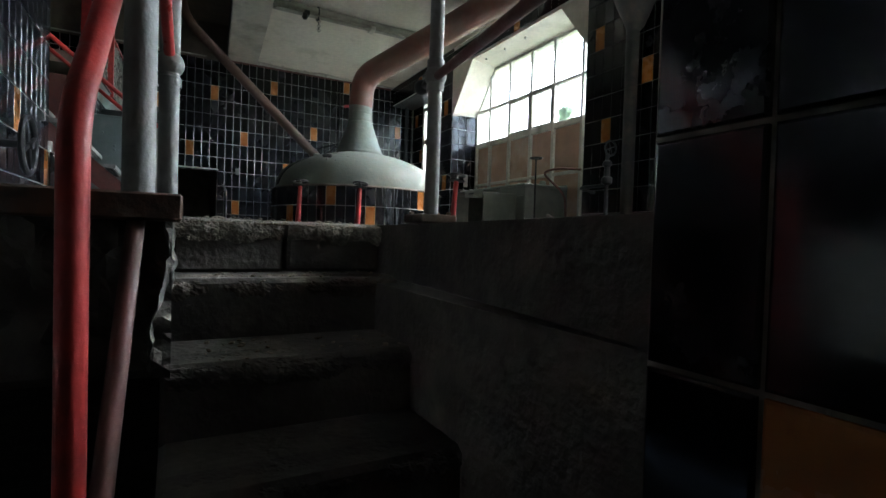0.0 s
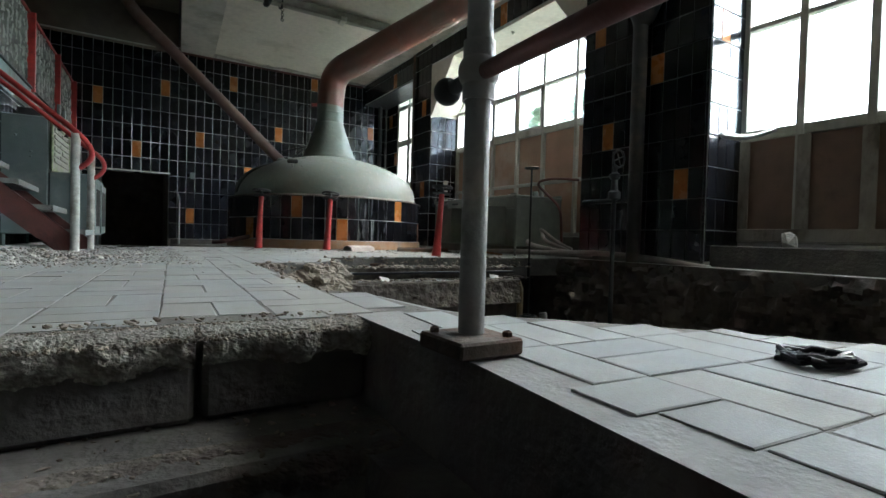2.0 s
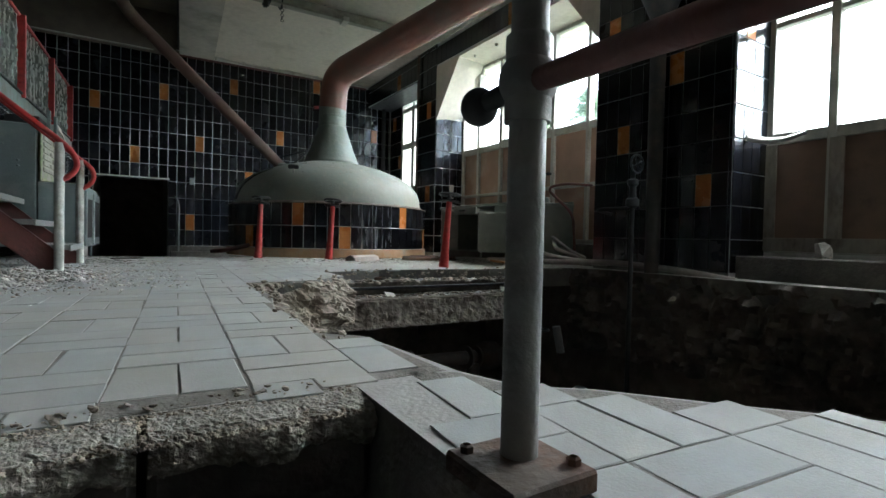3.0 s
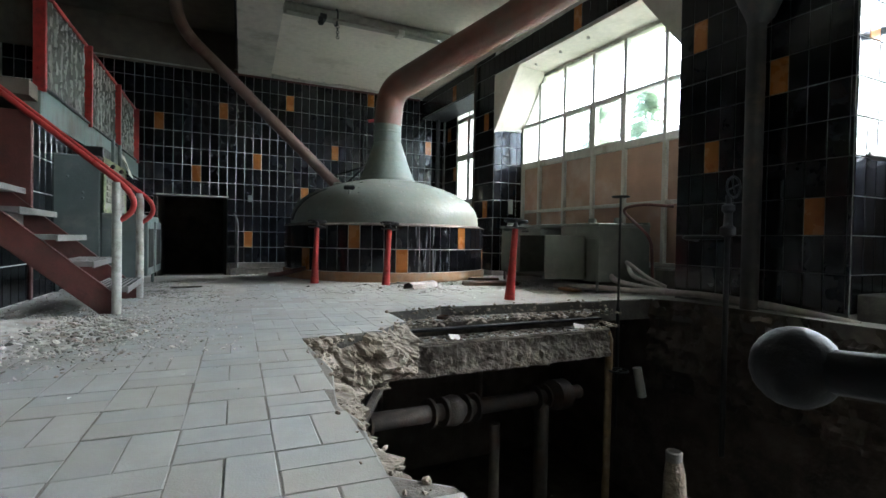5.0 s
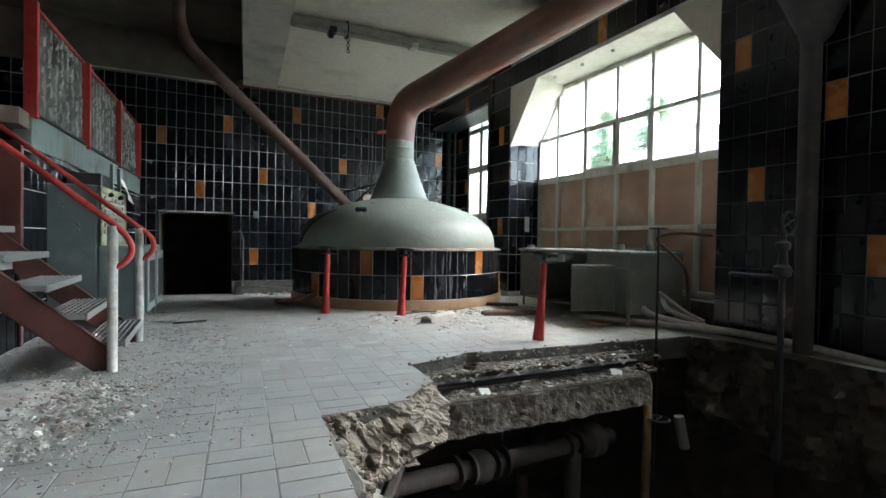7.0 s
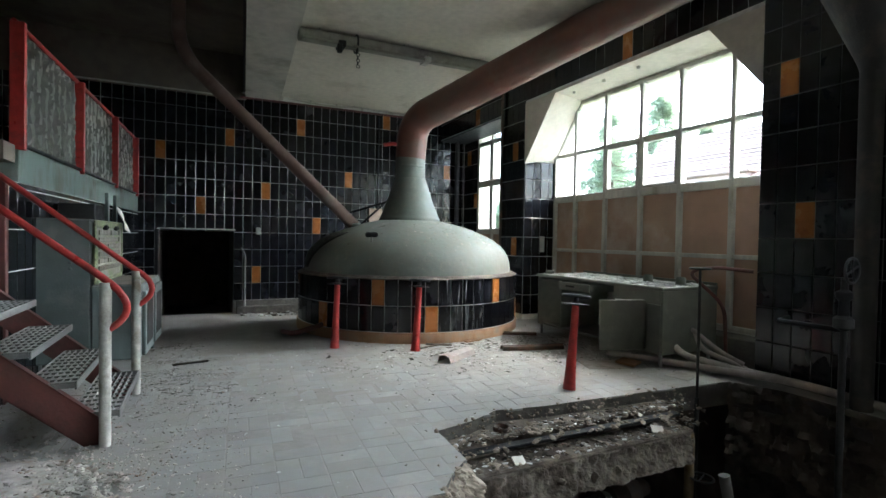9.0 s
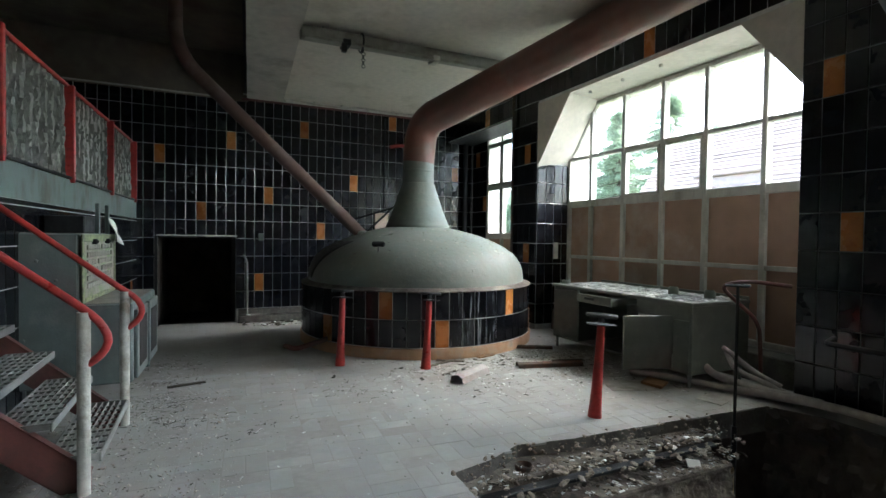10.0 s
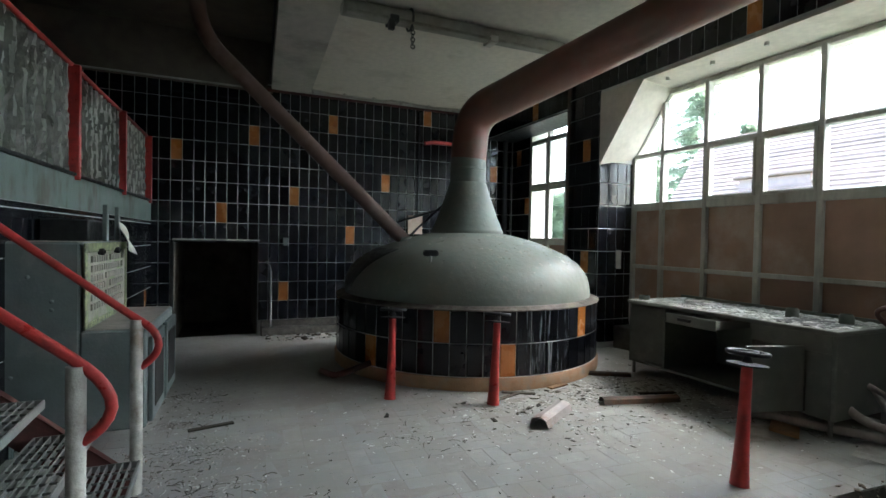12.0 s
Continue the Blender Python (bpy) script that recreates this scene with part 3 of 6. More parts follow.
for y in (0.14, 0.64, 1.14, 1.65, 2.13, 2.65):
    part("stile", box(GLASS_X - 0.06, GLASS_X - 0.046, y - 0.055, y + 0.055, 0.36, 1.235, 0.004), BACKLIT_STILE, second_window)
part("stile", box(GLASS_X - 0.064, GLASS_X - 0.044, -0.4, 2.69, 0.25, 0.37, 0.004), BACKLIT_STILE, second_window)
window("window_3", 8.54, 10.4, [8.58, 9.30, 9.83, 10.36], [1.0, 1.36, 2.32, 3.14, 3.36], 1.36, "narrow window with a white frame",
       sashes=((9.33, 9.80, 1.39, 2.29), (9.86, 10.33, 1.39, 2.29), (9.33, 9.80, 2.35, 3.11), (9.86, 10.33, 2.35, 3.11)))

# entrance steps
steps = holder("entrance_steps", (-0.4, 0.6, -1.6), "worn crumbling concrete steps up to the floor", "steps", kind="structure")
STEPS = ((0.86, -0.19), (0.56, -0.37), (0.26, -0.55), (-0.04, -0.73), (-0.34, -0.91), (-0.64, -1.09), (-0.94, -1.27), (-1.24, -1.45), (-3.2, -1.50))
for k, (y0, z) in enumerate(STEPS):
    back = STEPS[k - 1][0] + 0.05 if k else 1.26
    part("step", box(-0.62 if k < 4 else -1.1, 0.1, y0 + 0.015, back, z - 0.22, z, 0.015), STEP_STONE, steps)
thing("wall_step_side", box(0.02, 0.14, -0.31, 1.2, -2.2, -0.21), STEP_STONE, "rough concrete side wall of the steps", "wall", "structure")

# pit
pit = holder("wall_pit", (2.2, 3.0, -2.3), "dark brick walls of the pit under the floor", "wall", kind="structure")
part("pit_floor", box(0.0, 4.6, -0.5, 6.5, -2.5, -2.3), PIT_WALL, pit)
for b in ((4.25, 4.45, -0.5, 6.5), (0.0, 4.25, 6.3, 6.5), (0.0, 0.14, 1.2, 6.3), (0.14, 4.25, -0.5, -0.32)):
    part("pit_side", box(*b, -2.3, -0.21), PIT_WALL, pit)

# ---- the brewing kettle ----
KX, KY, KR = 2.41, 8.11, 1.53
kettle = holder("brewing_kettle", (KX, KY, 0), "grey-green domed brewing kettle on a black tiled round base", "kettle")
base_bm = lathe([(KR - 0.1, 0.0), (KR + 0.004, 0.0), (KR + 0.004, 0.115), (KR - 0.008, 0.12), (KR - 0.008, 0.725), (KR - 0.2, 0.725)], (KX, KY, 0), 96)
part("base", base_bm, GROUT, kettle, "grey mortar drum")
dome = [(1.46, 0.735), (1.462, 0.752), (1.444, 0.757), (1.442, 0.80), (1.432, 0.89), (1.408, 0.97), (1.362, 1.05), (1.29, 1.125), (1.19, 1.195), (1.06, 1.26), (0.90, 1.325), (0.74, 1.377), (0.58, 1.418), (0.44, 1.448)]
part("dome", lathe(dome, (KX, KY, 0), 96), KETTLE_PAINT, kettle, "dome with chipped flaking paint", smooth=True)
neck = [(0.43, 1.43), (0.436, 1.465), (0.43, 1.485), (0.418, 1.50), (0.405, 1.535), (0.352, 1.66), (0.272, 1.89), (0.226, 2.035), (0.217, 2.05), (0.212, 2.056), (0.213, 2.065), (0.211, 2.20), (0.216, 2.205), (0.216, 2.225), (0.211, 2.23), (0.211, 2.36)]
part("neck", lathe(neck, (KX, KY, 0), 64), KETTLE_PAINT, kettle, "tapered neck", smooth=True)
vapour = thing("vapour_pipe", sweep(bend([(KX, KY, 2.34), (KX + 0.03, KY - 0.04, 2.88), (3.5, 6.07, 3.50), (4.18, 4.24, 3.90)], 0.55, 16), 0.214, 40), RED_PIPE, "wide dull red vapour pipe rising from the kettle", "pipe", smooth=True)
thing("feed_pipe", sweep(bend([(1.67, 8.12, 1.30), (-0.55, 8.33, 3.42), (-0.55, 8.33, 4.40)], 0.35, 10), 0.08, 24), DUSTY_PIPE, "slim dusty brown pipe slanting down to the kettle", "pipe", smooth=True)

def cap_ring(c, r, tube, axis="z", n=24):
    pts = []
    for k in range(n + 1):
        a = 2 * math.pi * k / n
        u, w = r * math.cos(a), r * math.sin(a)
        pts.append(Vector(c) + (Vector((u, w, 0)) if axis == "z" else Vector((u, 0, w)) if axis == "y" else Vector((0, u, w))))
    return sweep(pts, tube, 8, caps=False)


def handwheel(parent, c, r, mat=IRON, axis="z", label="iron handwheel"):
    bm = cap_ring(c, r, r * 0.11, axis)
    for k in range(4):
        a = math.pi / 2 * k + 0.4
        u, w = r * math.cos(a), r * math.sin(a)
        d = Vector((u, w, 0)) if axis == "z" else Vector((u, 0, w)) if axis == "y" else Vector((0, u, w))
        add_sweep(bm, [Vector(c) - d * 0.05, Vector(c) + d], r * 0.075, 6)
    return part("handwheel", bm, mat, parent, label, smooth=True)


# kettle tiles and fittings
rng = random.Random(4)
wide = 2 * math.pi * (KR - 0.004) / 62
for r, z in ((0, 0.122), (1, 0.424)):
    for k in range(62):
        a = 2 * math.pi * (k + 0.22) / 62 + 0.03
        mat = ORANGE_TILE if (k, r) in {(40, 1), (50, 1), (44, 0), (35, 0), (55, 0), (5, 1), (12, 0), (18, 1), (26, 1)} else STREAKED_TILE if 45 <= k <= 48 else BLACK_TILE
        t = new("tile", tile_mesh(wide, 0.302, mat))
        t.parent = kettle
        t.matrix_basis = pose(0, 0, z, 0, 0, math.degrees(a) + 90) @ pose(-wide / 2 + 0.004, -(KR - 0.010), 0.004, rng.uniform(-0.3, 0.3), 0, rng.uniform(-0.3, 0.3))
ORANGE_BAND = material("ochre_mortar_band", (0.38, 0.235, 0.135), 0.85, vary=0.2, scale=8, stain=(0.30, 0.25, 0.19), stain_scale=4, bump=0.4)
part("plinth", lathe([(KR - 0.05, 0.0), (KR + 0.016, 0.0), (KR + 0.016, 0.10), (KR + 0.008, 0.118), (KR - 0.05, 0.119)], (KX, KY, 0), 96), ORANGE_BAND, kettle, "ochre plinth band", smooth=True)
part("rim", lathe([(KR - 0.09, 0.722), (KR + 0.008, 0.722), (KR + 0.014, 0.728), (KR + 0.010, 0.737), (KR - 0.03, 0.744), (KR - 0.045, 0.758), (KR - 0.065, 0.762), (KR - 0.09, 0.762)], (KX, KY, 0), 96), BEAM_CONCRETE, kettle, "dirty rolled rim", smooth=True)
part("clamp_stem", sweep([(1.56, 7.189, 1.130), (1.56, 7.189, 1.225)], 0.012, 10), GALV, kettle, "steel clamp stem", smooth=True)
part("clamp_wing", box(-0.075, 0.075, -0.02, 0.02, 1.205, 1.265, 0.016, m=pose(1.56, 7.189, 0, 0, 0, -25)), IRON, kettle, "black clamp wing")
part("lid_seam", sweep([(KX - 1.05 + 0.08 * k, KY - 0.52 - 0.012 * k, 1.19 + 0.028 * k) for k in range(7)], 0.008, 6), KETTLE_PAINT, kettle)
part("bolt", sweep([(1.670, 7.139, 1.100), (1.680, 7.129, 1.170)], 0.016, 8), GALV, kettle, "steel bolt")
part("bracket", box(2.70, 2.82, 8.52, 8.60, 1.36, 1.52, 0.008), IRON, kettle, "black bracket")
part("lever", sweep([(1.72, 8.62, 1.28), (2.36, 8.5, 1.90)], 0.015, 8), IRON, kettle, "black lever rod")
part("lever", sweep([(1.55, 8.75, 1.52), (2.40, 8.60, 1.80)], 0.015, 8), IRON, kettle, "black lever rod")
part("pipe_foot", lathe([(0.085, 1.30), (0.085, 1.385), (0.06, 1.395)], (1.62, 8.11, 0), 20), KETTLE_PAINT, kettle, smooth=True)
part("drain_pipe", sweep(bend([(KX - 1.3, KY - 0.65, 0.16), (KX - 1.72, KY - 0.75, 0.07), (KX - 1.80, KY - 0.45, 0.05)], 0.1, 4), 0.03, 10), BROWN_STEEL, kettle, "brown drain pipe", smooth=True)


# flakes of paint lifting off the dome
def dome_point(r):
    for (r0, z0), (r1, z1) in zip(dome[4:], dome[5:]):
        if r1 <= r <= r0:
            return z0 + (z1 - z0) * (r0 - r) / (r0 - r1), math.atan2(r0 - r1, z1 - z0)
    return dome[-1][1], 1.4


fl = bmesh.new()
rf = random.Random(9)
for k in range(420):
    a = rf.gauss(-1.0, 0.5) if k % 3 else rf.uniform(-2.6, 0.4)
    r = rf.choice((rf.uniform(0.5, 1.42), rf.gauss(1.1, 0.14)))
    if not 0.45 < r < 1.43:
        continue
    z, tilt = dome_point(r)
    m = pose(KX, KY, 0, 0, 0, math.degrees(a)) @ pose(r, 0, z, 0, 90 - math.degrees(tilt), 0) @ pose(0, 0, 0.001, rf.uniform(-7, 7), rf.uniform(-7, 7), rf.uniform(0, 360))
    w = rf.choice((0.006, 0.009, 0.014, 0.022))
    q = [fl.verts.new(m @ Vector((w * rf.uniform(0.5, 1.4) * math.cos(t), w * rf.uniform(0.4, 0.9) * math.sin(t), rf.uniform(-0.001, 0.004)))) for t in (0.3, 1.4, 2.5, 3.6, 4.7, 5.6)]
    fl.faces.new(q)
FLAKE = material("dull_flaked_paint", (0.27, 0.265, 0.225), 0.8, vary=0.4, scale=30, island=0.45, bump=0.2)
tagged(part("paint_flakes", fl, FLAKE, kettle, "flakes of lifting paint"), kind="stuff")


# red valve stands
def valve_stand(x, y, tx, ty, h):
    v = holder("valve_stand", (x, y, 0), "red conical valve stand with a black iron handwheel", "valve stand", "valve stands by the kettle")
    b, t = Vector((x, y, 0)), Vector((tx, ty, h))
    d = t - b
    part("column", sweep([b, b + d * 0.03, b + d * 0.12, b + d * 0.35, b + d * 0.6, b + d * 0.9], [0.052, 0.050, 0.045, 0.037, 0.032, 0.030], 20), RED, v, smooth=True)
    m = Matrix.Translation(b + d * 0.9) @ Vector((0, 0, 1)).rotation_difference(d).to_matrix().to_4x4()
    part("disc", lathe([(0.02, 0), (0.104, 0.004), (0.108, 0.012), (0.03, 0.02), (0.018, 0.05), (0.018, 0.07)], (0, 0, 0), 28, m), IRON, v, "worn iron disc", smooth=True)
    wm = Matrix.Translation(t) @ Vector((0, 0, 1)).rotation_difference(d).to_matrix().to_4x4()
    bm = cap_ring((0, 0, 0), 0.105, 0.013)
    for k in range(3):
        add_sweep(bm, [(0, 0, 0), (0.105 * math.cos(k * 2.094), 0.105 * math.sin(k * 2.094), 0)], 0.010, 6)
    bm.transform(wm)
    part("handwheel", bm, IRON, v, "black handwheel", smooth=True)
    return v


valve_stand(1.03, 6.76, 1.07, 6.83, 0.755)
valve_stand(1.79, 6.32, 1.86, 6.40, 0.745)
valve_stand(2.43, 4.61, 2.50, 4.63, 0.750)

# slim rods and tall spindles over the pit
def spindle(x, y, z0, z1, r, label):
    v = holder("valve_spindle", (x, y, z0), label, "valve spindle", "valve spindles over the pit")
    part("rod", sweep([(x, y, z0), (x, y, z1)], r, 10), IRON, v, smooth=True)
    part("sleeve", sweep([(x, y, z0 + 0.5), (x, y, z0 + 1.15)], r * 1.7, 10), IRON, v, smooth=True)
    handwheel(v, (x, y, z1), 0.075)
    return v


sp = spindle(3.36, 4.16, -1.2, 0.995, 0.011, "tall black valve spindle with a handwheel")
handwheel(sp, (3.21, 3.99, -0.60), 0.085)
sv = holder("pillar_valve", (3.70, 3.32, -1.2), "black valve rod with an upright iron handwheel by the pier", "valve")
part("rod", sweep([(3.70, 3.32, -1.2), (3.70, 3.32, 0.97)], 0.022, 10), IRON, sv, smooth=True)
part("bonnet", lathe([(0.03, 0.62), (0.06, 0.64), (0.06, 0.70), (0.035, 0.72), (0.03, 0.82), (0.05, 0.84), (0.05, 0.88), (0.02, 0.9)], (3.70, 3.32, 0), 16), IRON, sv, smooth=True)
handwheel(sv, (3.70, 3.28, 1.03), 0.085, axis="y")
part("branch", sweep(bend([(3.70, 3.32, 0.62), (3.70, 3.75, 0.62), (4.10, 3.9, 0.60)], 0.1), 0.02, 8), IRON, sv, smooth=True)
hook = thing("bent_pipe", sweep(bend([(4.23, 4.28, 0.95), (4.05, 4.55, 0.98), (3.92, 4.72, 0.93), (4.16, 4.50, 0.62), (4.2, 4.5, 0.15)], 0.12, 6), 0.017, 10), BROWN_STEEL, "brown bent pipe hooked beside the pier", "pipe", smooth=True)

# control desk with open doors and a drawer
desk = holder("control_desk", (4.1, 5.8, 0), "dusty grey-green steel control desk with open doors and drawer", "desk")
DX, D0, D1, DB = 3.70, 4.80, 6.76, 4.48
part("desktop", box(DX - 0.02, DB, D0 - 0.01, D1 + 0.02, 0.735, 0.77, 0.006), DESK, desk, "worktop under dust and glass splinters")
part("back_rim", box(DB - 0.03, DB, D0, D1, 0.77, 0.80, 0.004), DESK, desk)
part("side_panel", box(DX, DB, D0, D0 + 0.03, 0.12, 0.735, 0.005), DESK, desk)
part("side_panel", box(DX, DB, D1 - 0.03, D1, 0.12, 0.735, 0.005), DESK, desk)
part("back_panel", box(DB - 0.03, DB - 0.01, D0, D1, 0.12, 0.735), DESK, desk)
part("bottom_panel", box(DX + 0.01, DB - 0.03, D0 + 0.03, D1 - 0.03, 0.12, 0.14), DESK, desk)
for y in (5.42, 6.30):
    part("partition", box(DX + 0.005, DB - 0.03, y, y + 0.02, 0.14, 0.735), DESK, desk)
part("apron", box(DX, DX + 0.02, 4.83, 5.42, 0.60, 0.735, 0.003), DESK, desk)
bm = box(DX - 0.17, DX - 0.152, 5.62, 6.14, 0.632, 0.724, 0.004)
add_box(bm, DX - 0.152, DX + 0.3, 5.64, 5.652, 0.64, 0.71)
add_box(bm, DX - 0.152, DX + 0.3, 6.108, 6.12, 0.64, 0.71)
add_box(bm, DX - 0.152, DX + 0.3, 5.652, 6.108, 0.64, 0.648)
add_box(bm, DX - 0.152, DX + 0.3, 5.80, 5.81, 0.648, 0.70)
dr = part("drawer", bm, DESK, desk, "half-open shallow drawer")
part("handle", box(DX - 0.185, DX - 0.17, 5.86, 6.0, 0.67, 0.695, 0.003), IRON, dr, "black handle")
part("door", box(0.0, 0.47, -0.012, 0.012, 0.14, 0.63, 0.004, m=pose(DX - 0.006, 5.015, 0, 0, 0, 162.7)), DESK, desk, "wide door standing open")
part("front_panel", box(DX, DX + 0.02, 4.83, 5.0, 0.12, 0.598, 0.003), DESK, desk)
door_m = Matrix.Translation((DX, D1 - 0.02, 0)) @ pose(0, 0, 0, 0, 0, 30) @ Matrix.Translation((-DX, -(D1 - 0.02), 0))
part("door", box(DX - 0.025, DX - 0.002, 6.32, D1 - 0.02, 0.14, 0.70, 0.004, m=door_m), DESK, desk, "narrow door standing ajar")
for y in (4.84, D1 - 0.05):
    for x in (DX + 0.03, DB - 0.06):
        part("leg", sweep([(x, y, 0), (x, y, 0.13)], 0.016, 8), GALV, desk, smooth=True)
# no hole is cut: a black plate paints the opening's shade
part("instrument_opening", box(DX + 0.05, DX + 0.50, 4.90, 5.30, 0.771, 0.776, 0.002), IRON, desk, "dark plate painting the shade of a square opening")
for k, (x, y, w) in enumerate(((DX + 0.42, 5.36, 0.05), (DX + 0.46, 4.98, 0.05))):
    g = thing("gauge_socket", lathe([(w, 0.77), (w, 0.83), (w * 0.8, 0.85), (w * 0.7, 0.83), (w * 0.7, 0.775)], (x, y, 0), 20, None), DESK, "loose round gauge casing on the control desk", "gauge", smooth=True)
thing("tin_can", lathe([(0.055, 0.77), (0.055, 0.815), (0.05, 0.818), (0.048, 0.78)], (DX + 0.12, 6.68, 0), 20), DESK, "shallow round grey tin on the control desk", "tin", smooth=True)

# switch cabinet against the left wall
CM = pose(-0.73, 6.40, 0, 0, 0, LEFT_YAW)
cab = holder("switch_cabinet", (-1.1, 6.95, 0), "grey-green steel switch cabinet with a torn-open button panel", "cabinet")
part("console", box(0, 1.12, 0.0, 0.36, 0.12, 0.76, 0.012, m=CM), CABINET, cab)
part("tower", box(0, 1.10, 0.36, 0.80, 0.12, 1.31, 0.012, m=CM), CABINET, cab)
PANEL = material("peeling_button_panel", (0.29, 0.28, 0.235), 0.7, vary=0.25, scale=16, stain=(0.20, 0.27, 0.13), stain_scale=6, stain_amount=0.45, bump=0.5, bump_scale=40)
pan = part("button_panel", box(0.05, 1.04, 0.335, 0.362, 0.79, 1.28, 0.005, m=CM), PANEL, cab, "pale panel with peeling green paint")
PEEL = material("peeling_yellow_green_trim", (0.27, 0.31, 0.17), 0.7, vary=0.4, scale=30, stain=(0.12, 0.12, 0.09), stain_scale=18, stain_amount=0.5, bump=0.6, bump_scale=50)
CABINET_DUST = material("brown_dust_on_steel", (0.25, 0.235, 0.20), 0.95, vary=0.2, scale=20, stain=(0.18, 0.17, 0.145), stain_scale=4, stain_amount=0.4, bump=0.3)
for x0, x1, z0, z1 in ((0.0, 1.08, 1.245, 1.305), (0.0, 0.05, 0.765, 1.245), (1.04, 1.08, 0.765, 1.245), (0.0, 1.08, 0.763, 0.80)):
    part("panel_trim", box(x0, x1, 0.328, 0.338 if x1 - x0 < 0.2 else 0.340, z0, z1, 0.004, m=CM), PEEL, cab, "peeling green trim")
part("dust_layer", box(0.015, 1.105, 0.012, 0.330, 0.757, 0.7635, 0.002, m=CM), CABINET_DUST, cab, "brown dust on the console top")
part("dust_layer", box(0.02, 1.08, 0.38, 0.78, 1.306, 1.3125, 0.002, m=CM), CABINET_DUST, cab, "brown dust on the cabinet top")
for u, w in ((0.50, 0.95), (0.50, 0.90), (0.62, 1.1), (0.70, 0.5)):
    part("rivet", lathe([(0.012, -0.002), (0.012, 0.004), (0.005, 0.008)], (0, 0, 0), 10, CM @ pose(0, u, w, 0, -90, 0)), CABINET, cab)
button = piece_mesh("button", 0.034, 0.042, 0.014, material("grey_switch_plastic", (0.30, 0.29, 0.25), 0.6, vary=0.2), 0.006)
for r in range(6):
    for c in range(15):
        if rng.random() < 0.12:
            continue
        b = new("button", button)
        b.parent = pan
        b.matrix_parent_inverse = Matrix.Translation(-cab.location)
        b.matrix_basis = CM @ pose(0.13 + c * 0.055, 0.335, 0.87 + r * 0.062)
for c in (0.30, 0.72):
    part("knob", lathe([(0.02, 0), (0.024, 0.03), (0.012, 0.04)], (0, 0, 0), 12, CM @ pose(c, 0.335, 1.245, 90)), IRON, pan, "black knob", smooth=True)
# near-black sheets on the closed console paint the shade inside its door windows
DARK = material("shaded_cabinet_inside", (0.03, 0.028, 0.026), 0.9, vary=0.3)
for x0 in (0.06, 0.62):
    fr = part("door_frame", box(x0, x0 + 0.46, -0.03, 0.0, 0.14, 0.70, 0.006, m=CM), CABINET, cab, "pale steel door frame")
    part("opening", box(x0 + 0.07, x0 + 0.39, -0.034, -0.028, 0.22, 0.62, m=CM), DARK, fr, "dark sheet painting the shaded inside of the door window")
for x in (0.06, 1.04):
    for y in (0.05, 0.72):
        part("leg", sweep([CM @ Vector((x, y, 0)), CM @ Vector((x, y, 0.13))], 0.018, 8), CABINET, cab, smooth=True)
thing("dark_box", box(0.42, 0.80, 0.42, 0.70, 1.314, 1.46, 0.008, m=CM), IRON, "dark metal box on top of the switch cabinet", "box")
for x in (0.66, 1.0):
    thing("steel_upright", box(x, x + 0.05, 0.37, 0.40, 1.312, 1.58, 0.004, m=CM), CABINET, "short grey-green upright on the switch cabinet", "upright", group="uprights on the cabinet")
bm = bmesh.new()
vs = [[bm.verts.new(CM @ Vector((0.86 + 0.10 * u + 0.02 * math.sin(3 * w), 0.34 - 0.02 * w + 0.012 * math.sin(5 * u + 2 * w), 1.46 - 0.055 * w - 0.02 * u))) for u in range(3)] for w in range(5)]
for a in range(4):
    for b in range(2):
        bm.faces.new((vs[a][b], vs[a][b + 1], vs[a + 1][b + 1], vs[a + 1][b]))
paper = thing("hanging_paper", bm, PAPER, "crumpled white paper hanging from the cabinet", "paper", smooth=True)
paper.modifiers.new("thick", "SOLIDIFY").thickness = 0.002

# steel stairs with grating treads
stair = holder("steel_stairs", (-1.0, 5.27, 0), "steel stairs with brown-red stringers and grating treads", "stairs")
RUN, RISE = 0.203, 0.183
slope = math.atan2(RISE, RUN)
for y in (4.80, 5.74):
    bm = bmesh.new()
    sx, sz = -math.cos(slope), math.sin(slope)
    L = 2.7
    dn = Vector((-math.sin(slope), 0, -math.cos(slope)))
    p0 = Vector((-0.71, y, 0.10))
    prof = [p0, p0 + Vector((sx, 0, sz)) * L, p0 + Vector((sx, 0, sz)) * L + dn * 0.19, Vector((-0.71 - 0.13, y, 0.0)), Vector((-0.71, y, 0.0))]
    a = [bm.verts.new(q) for q in prof]
    b = [bm.verts.new(q + Vector((0, 0.012, 0))) for q in prof]
    bm.faces.new(a), bm.faces.new(b[::-1])
    for k in range(5):
        bm.faces.new((a[k], a[(k + 1) % 5], b[(k + 1) % 5], b[k]))
    for edge, s in ((0.0, 1), (0.19, -1)):
        e0, e1 = p0 + dn * edge, p0 + dn * edge + Vector((sx, 0, sz)) * L
        if edge:
            e0 = Vector((-0.84, y, 0.0))
        flange = [e0, e1, e1 + Vector((0, 0.05, 0)), e0 + Vector((0, 0.05, 0))]
        th = dn * (0.008 * s)
        f = [bm.verts.new(q) for q in flange] + [bm.verts.new(q + th) for q in flange]
        for q in ((0, 1, 2, 3), (7, 6, 5, 4), (0, 4, 5, 1), (1, 5, 6, 2), (2, 6, 7, 3), (3, 7, 4, 0)):
            bm.faces.new([f[i] for i in q])
    bmesh.ops.recalc_face_normals(bm, faces=bm.faces)
    part("stringer", bm, BROWN_STEEL, stair)
